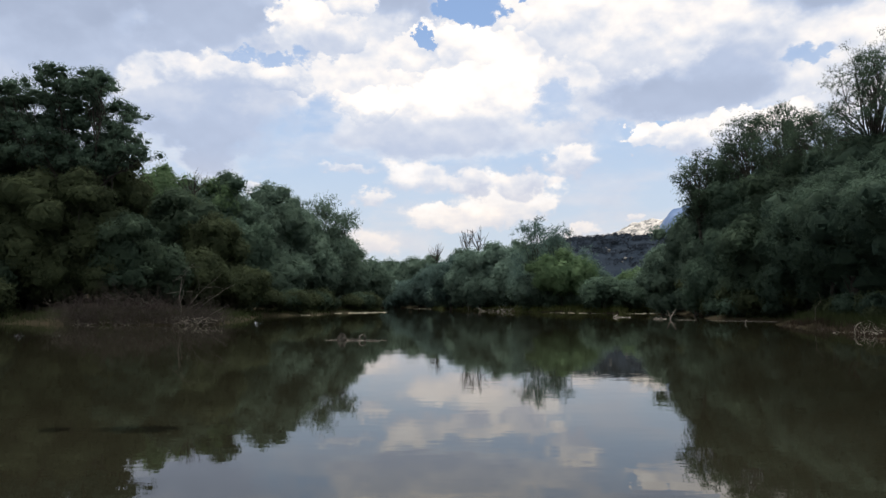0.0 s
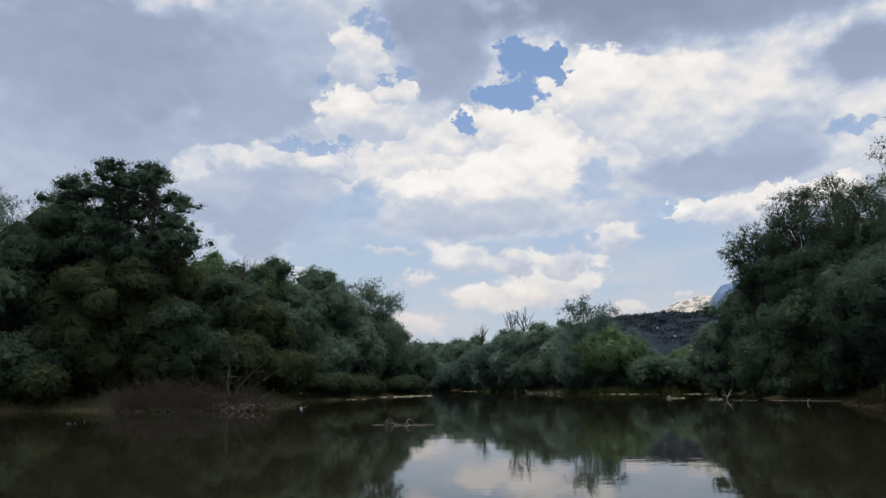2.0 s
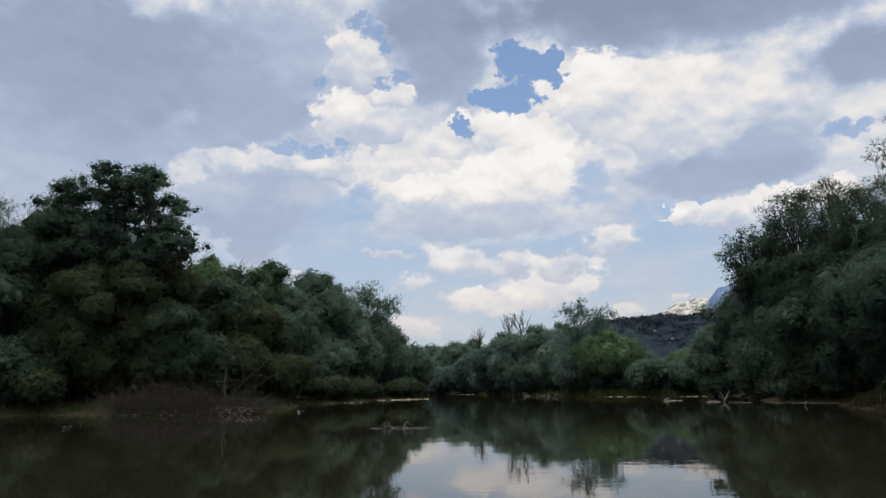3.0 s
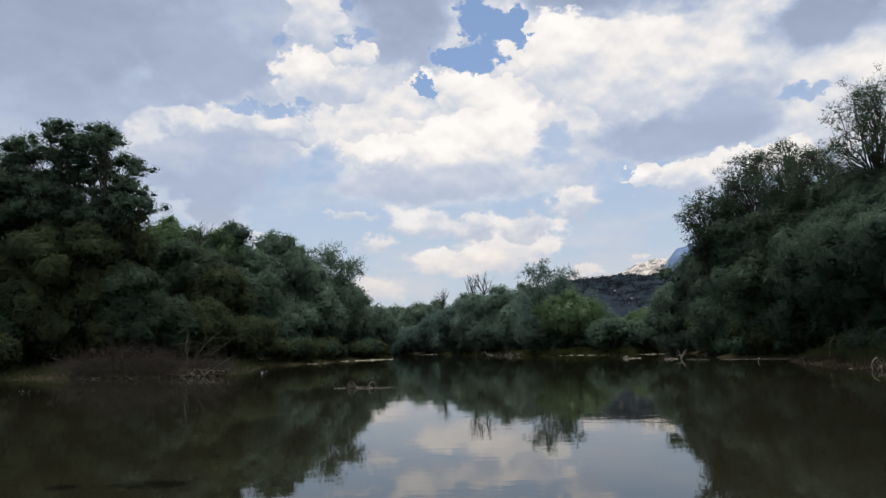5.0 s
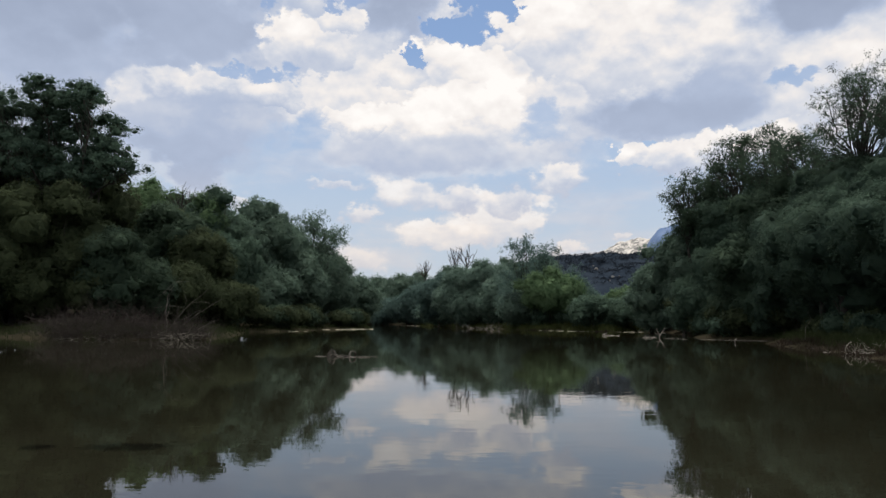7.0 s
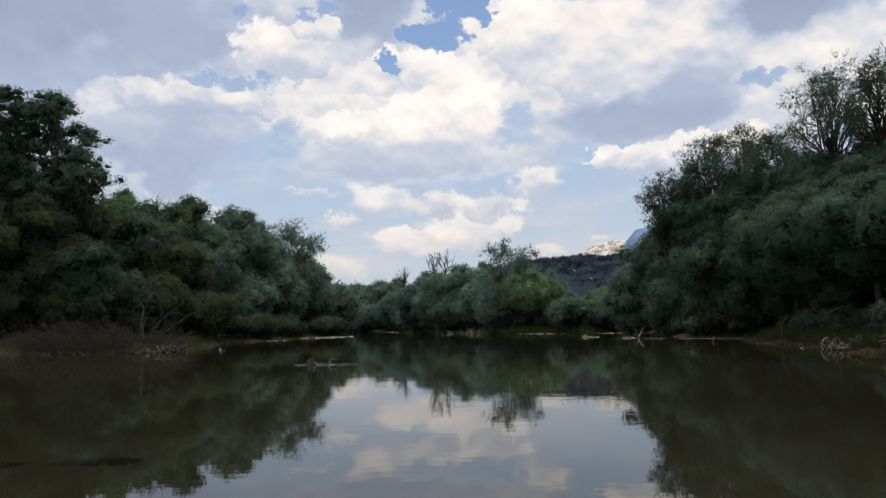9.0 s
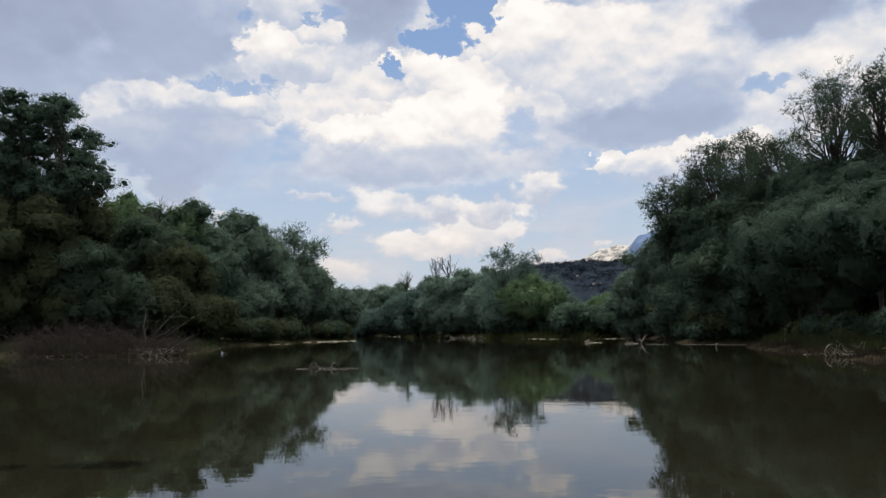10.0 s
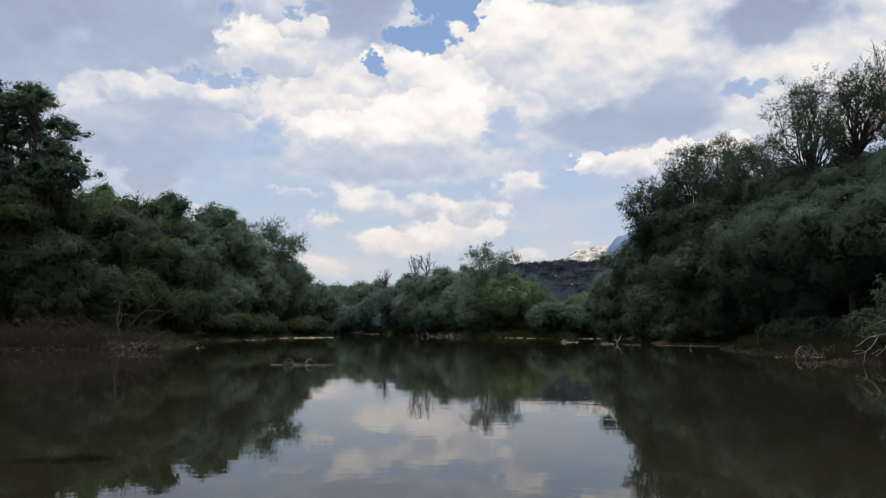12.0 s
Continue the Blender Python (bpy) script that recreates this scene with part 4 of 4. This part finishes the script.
dead_wood("floating_branch", "pale waterlogged branch floating flat on the lake", "branch", (-3.5, 31.5, 0.0),
          [([(-1.35, 0, 0.0), (-0.4, 0.05, 0.015), (0.5, -0.05, 0.015), (1.25, 0.1, 0.0)], 0.019, 0.012), ([(-0.7, 0.3, 0.0), (0.2, -0.6, 0.005), (1.0, -0.8, 0.0)], 0.014, 0.009)], GREY_WOOD, 1)
dead_wood("floating_root", "dark wet curled roots rising from a floating branch", "root", (-3.5, 31.5, 0.0),
          [([(-0.82, 0, -0.05), (-0.8, 0, 0.14), (-0.68, 0, 0.27), (-0.6, 0, 0.3)], 0.032, 0.02), ([(-0.64, 0.1, 0.26), (-0.55, 0.1, 0.12), (-0.38, 0.1, 0.04)], 0.03, 0.02),
           ([(-0.8, 0, 0.0), (-0.7, 0.05, 0.16), (-0.55, 0.0, 0.24), (-0.5, -0.05, 0.12)], 0.03, 0.018), ([(-0.75, 0, -0.02), (-0.6, 0, 0.1), (-0.45, 0, 0.02)], 0.04, 0.03),
           (arc(0.2, 0.1, 0.115, 215, -30, 12), 0.034, 0.03), (arc(0.2, 0.1, 0.115, 335, 210, 8, 0.02), 0.03, 0.026),
           ([(-0.35, 0, 0.0), (-0.2, 0, 0.08), (-0.05, 0, 0.02)], 0.028, 0.018), ([(-0.1, 0, 0.0), (0.02, 0, 0.05), (0.1, 0, 0.0)], 0.028, 0.018)], WET_WOOD, 1)
dead_wood("floating_stick", "small pale stick poking out of the water", "stick", (24.1, 58.0, 0.0), [([(-0.05, 0, -0.1), (-0.06, 0, 0.2), (0.08, 0, 0.28)], 0.04, 0.025)], DEADWOOD, 11)
dead_wood("sunken_snag", "bleached forked snag sticking out of the shallows", "snag", (22.6, 72.1, -0.15),
          [([(0, 0, -0.2), (-0.05, 0, 0.45), (-0.36, 0, 1.05)], 0.075, 0.035), ([(0, 0, 0.3), (0.25, 0.05, 0.7), (0.5, 0, 1.1)], 0.06, 0.03),
           ([(-0.05, 0, 0.5), (-0.3, 0.1, 0.5), (-0.5, 0.1, 0.62)], 0.03, 0.015), ([(0.3, 0, 0.6), (0.55, 0.1, 0.62)], 0.03, 0.015),
           ([(-0.5, 0, 0.12), (-1.0, 0.1, 0.32), (-1.3, 0.1, 0.16)], 0.04, 0.02), ([(-1.6, 0.1, 0.14), (-1.35, 0, 0.4)], 0.035, 0.02),
           ([(-1.7, 0.0, 0.18), (-0.3, 0.2, 0.2)], 0.05, 0.03)], DEADWOOD, 2)
dead_wood("floating_log", "long pale log lying low in the water", "log", (0, 0, 0), [([(21.9, 69.2, -0.02), (25.2, 66.0, 0.0), (28.8, 62.6, 0.0)], 0.022, 0.016)], GREY_WOOD, 3, "stem")
dead_wood("floating_log", "short pale log lying low in the water", "log", (0, 0, 0), [([(19.0, 80.0, 0.02), (20.6, 79.6, 0.04)], 0.09, 0.06), ([(18.9, 80.4, 0.05), (19.4, 80.4, 0.3)], 0.06, 0.03)], DEADWOOD, 4, "stem")
dead_wood("dead_sapling", "bare grey dead sapling standing in the brush", "sapling", (-19.2, 54.2, 0.0), [([(0, 0, -0.2), (0.05, 0, 1.2), (-0.1, 0, 2.1), (0.03, 0, 3.3)], 0.045, 0.02), ([(0.0, 0, 1.6), (0.2, 0, 2.2), (0.16, 0, 2.6)], 0.02, 0.01)], GREY_WOOD, 5)
dead_wood("fallen_branches", "bleached dead branches leaning out of the bushes", "branch", (-18.2, 53.2, 0.2),
          [([(-0.6, 0, 0.2), (0.9, -0.5, 2.1), (2.5, -1, 3.4)], 0.022, 0.008), ([(0.2, 0, 0.6), (2.3, -0.6, 2.0), (3.6, -1, 2.7)], 0.019, 0.008),
           ([(-1.0, 0, 3.1), (-0.1, -0.3, 3.9), (1.0, -0.6, 3.9)], 0.013, 0.007), ([(1.3, -0.5, 2.4), (2.0, -0.8, 2.5), (2.9, -1, 2.3)], 0.012, 0.006),
           ([(0.0, -0.2, 0.9), (1.4, -1.2, 1.5), (2.2, -1.6, 1.9)], 0.014, 0.007), ([(1.2, -1, 0.1), (2.4, -1.8, 0.7), (3.4, -2, 1.2)], 0.017, 0.007),
           ([(-0.9, -0.2, 1.2), (-0.5, -0.3, 2.4), (-0.2, -0.4, 3.5)], 0.014, 0.006), ([(-1.6, -0.2, 2.0), (-0.4, -0.4, 2.2), (0.6, -0.6, 2.1)], 0.012, 0.006),
           ([(-1.2, -0.3, 2.9), (-0.5, -0.3, 3.2), (0.3, -0.3, 4.2)], 0.012, 0.006), ([(0.6, -0.6, 1.6), (0.9, -0.6, 2.6), (0.7, -0.7, 3.3)], 0.010, 0.006)], GREY_WOOD, 6)
dead_wood("dead_twig", "bare crooked grey twig on the grassy bank", "twig", (23.9, 46.5, 0.3), [([(-0.25, 0, 0.2), (-0.2, 0, 1.0), (0.2, 0, 1.5), (0.0, 0, 2.0)], 0.014, 0.007)], GREY_WOOD, 7)
dead_wood("curved_root", "pale curved dead root at the water's edge", "root", (21.7, 38.6, 0.0),
          [([(0.0, 0, -0.2), (-0.06, 0, 0.28), (0.12, 0, 0.52), (0.36, 0.1, 0.6)], 0.03, 0.015), ([(0.0, 0, 0.02), (0.35, 0, -0.02), (0.6, 0, 0.12)], 0.03, 0.016)], DEADWOOD, 8)
dead_wood("drowned_branch", "silver dead branch reaching down from the bank into the water", "branch", (21.6, 31.5, 0.35),
          [([(0.9, 0.3, 1.25), (0.0, 0, 0.98), (-0.7, -0.1, 0.86), (-1.5, -0.2, 0.42)], 0.026, 0.009), ([(-0.25, 0, 0.9), (-0.6, -0.1, 0.5), (-1.0, -0.2, 0.24), (-1.6, -0.3, 0.1)], 0.019, 0.007),
           ([(0.35, 0, 1.06), (0.1, -0.1, 0.6), (-0.1, -0.1, 0.3), (-0.55, -0.2, 0.05)], 0.022, 0.007), ([(0.1, -0.1, 0.6), (0.05, -0.1, 0.1), (0.2, -0.1, -0.5)], 0.015, 0.007),
           ([(-0.7, -0.1, 0.86), (-0.95, -0.1, 0.84), (-1.2, 0, 0.98)], 0.011, 0.005), ([(-0.5, -0.1, 0.9), (-0.45, -0.1, 1.02), (-0.7, 0, 1.1)], 0.011, 0.005),
           ([(0.1, 0, 1.6), (-0.3, 0, 1.42), (-0.7, 0, 1.5)], 0.013, 0.006), ([(-1.0, -0.2, 0.24), (-1.3, -0.2, 0.3), (-1.7, -0.2, 0.2)], 0.012, 0.005),
           ([(-1.0, -0.2, 0.24), (-1.15, -0.3, 0.0), (-1.2, -0.3, -0.35)], 0.015, 0.007), ([(0.6, 0.1, 1.15), (0.45, 0, 0.7), (0.5, -0.1, 0.35)], 0.015, 0.006),
           ([(-0.1, -0.1, 0.3), (-0.4, -0.2, 0.32), (-0.8, -0.2, 0.1)], 0.011, 0.005)], DEADWOOD, 9)


def bare_top(at, tall, count, spread, seed, label, thick=1.0):
    rng = np.random.default_rng(seed)
    ob = thing("dead_tree", label, "dead tree", "dead trees", at=at)
    base = float(ground_height(np.array([at[0]]), np.array([at[1]]))[0])
    ob.location.z = base
    rods = Tubes()
    foot = at[2] - base
    rods.rod(crooked(rng, (0, 0, -0.3), (0, 0, foot), 6, 0.03), 0.2 * thick, 0.14 * thick, 6)
    part("trunk", *rods.get(), BARK, ob, smooth=True)
    for k in range(count):
        way = unit(np.array((rng.normal(0, spread), rng.normal(0, spread), 1.0)))
        end = np.array((0, 0, foot)) + way * tall * rng.uniform(0.6, 1.0)
        limb, line = Tubes(), crooked(rng, (0, 0, foot), end, 6, 0.12)
        limb.rod(line, 0.11 * thick, 0.05 * thick, 5)
        for i in (2, 3, 4):
            limb.rod(crooked(rng, line[i], line[i] + unit(way + rng.normal(0, 0.5, 3)) * tall * 0.3, 4, 0.1), 0.06 * thick, 0.03 * thick, 4)
        part("limb", *limb.get(), BARK, ob, smooth=True)


bare_top((5.5, 158.5, 12.6), 5.2, 10, 0.35, 1, "bare grey dead treetop above the willows", 0.7)
bare_top((7.9, 157.0, 12.6), 5.4, 9, 0.35, 2, "bare grey dead treetop above the willows", 0.9)
bare_top((-1.3, 192.0, 12.8), 4.6, 14, 0.55, 3, "bare fan-shaped dead treetop above the willows", 0.75)
bare_top((-29.8, 86.7, 14.0), 3.6, 14, 0.4, 4, "bare twiggy dead treetop among green trees", 0.35)
bare_top((36.0, 50.5, 20.2), 3.0, 6, 0.5, 5, "bare grey dead top of a bank tree", 0.3)


def litter(name, label, places, count, long, thick, seed, material=DEADWOOD, up=0.35):
    """Loose sticks heaped over each other: a few bold ones as pieces, the fine rest together."""
    rng = np.random.default_rng(seed)
    places = np.asarray(places, float)
    ob = thing(name, label, "brushwood")
    fine = Tubes()
    for k in range(count):
        x, y, high = places[rng.integers(len(places))]
        foot = np.array((x + rng.normal(0, 0.5), y + rng.normal(0, 0.4), 0.0))
        foot[2] = max(float(ground_height(foot[:1], foot[1:2])[0]), -0.05) + rng.random() * high
        way = unit(rng.normal(0, 1, 3) * (1, 0.6, up) + (0, 0, up))
        line = crooked(rng, foot, foot + way * long * rng.uniform(0.4, 1.3), 5, 0.12)
        if k < 24:
            part("stick", *Tubes().rod(line, thick * 1.6, thick * 0.6, 6).get(), material, ob, smooth=True)
        else:
            fine.rod(line, thick * rng.uniform(0.4, 1.0), thick * 0.3, 4)
    if fine.verts:
        tagged(part("brush", *fine.get(), material, ob, smooth=True), kind="stuff")
    return ob


pile = [(x, 51.6 + 0.15 * abs(x + 22) + 0.5 * waves(x, 0.0, 0.7), 0.4 + max(0.0, 2.3 - 0.2 * abs(x + 23.8)) * (0.5 + 0.6 * waves(x, 2.0, 0.8))) for x in np.linspace(-26.8, -15.8, 34)]
litter("brush_pile", "sprawling heap of grey-brown dead brush at the water's edge", pile, 1900, 1.6, 0.015, 1, GREY_TWIG, 0.5)
litter("driftwood", "bleached driftwood sticks along the foot of the brush", [(x, 50.9 + 0.12 * abs(x + 22), 0.25) for x in np.linspace(-25.5, -15.5, 30)], 90, 0.45, 0.012, 2, GREY_WOOD)
litter("driftwood", "tangle of bleached sticks at the end of the brush heap", [(x, 51.4 + 0.3 * waves(x, 1.0, 0.6), 0.55) for x in np.linspace(-18.6, -16.0, 11)], 90, 0.42, 0.011, 6)
litter("driftwood", "tangle of bleached driftwood at the foot of the bank", [(22.2, 38.6, 0.15), (22.0, 37.6, 0.3), (21.7, 36.6, 0.2), (22.4, 40.0, 0.05)], 60, 0.5, 0.014, 3)
litter("driftwood", "bleached driftwood sticks along the far waterline", [(x, 146 - 1.6 * x, 0.4) for x in np.linspace(5.5, 12, 14)], 34, 1.1, 0.024, 4)
litter("driftwood", "small sticks and stones at the foot of the bank", [(x, y, 0.05) for x, y in zip(np.linspace(24.6, 23.2, 16), np.linspace(51.5, 42.0, 16))], 60, 0.4, 0.018, 5, GREY_TWIG)
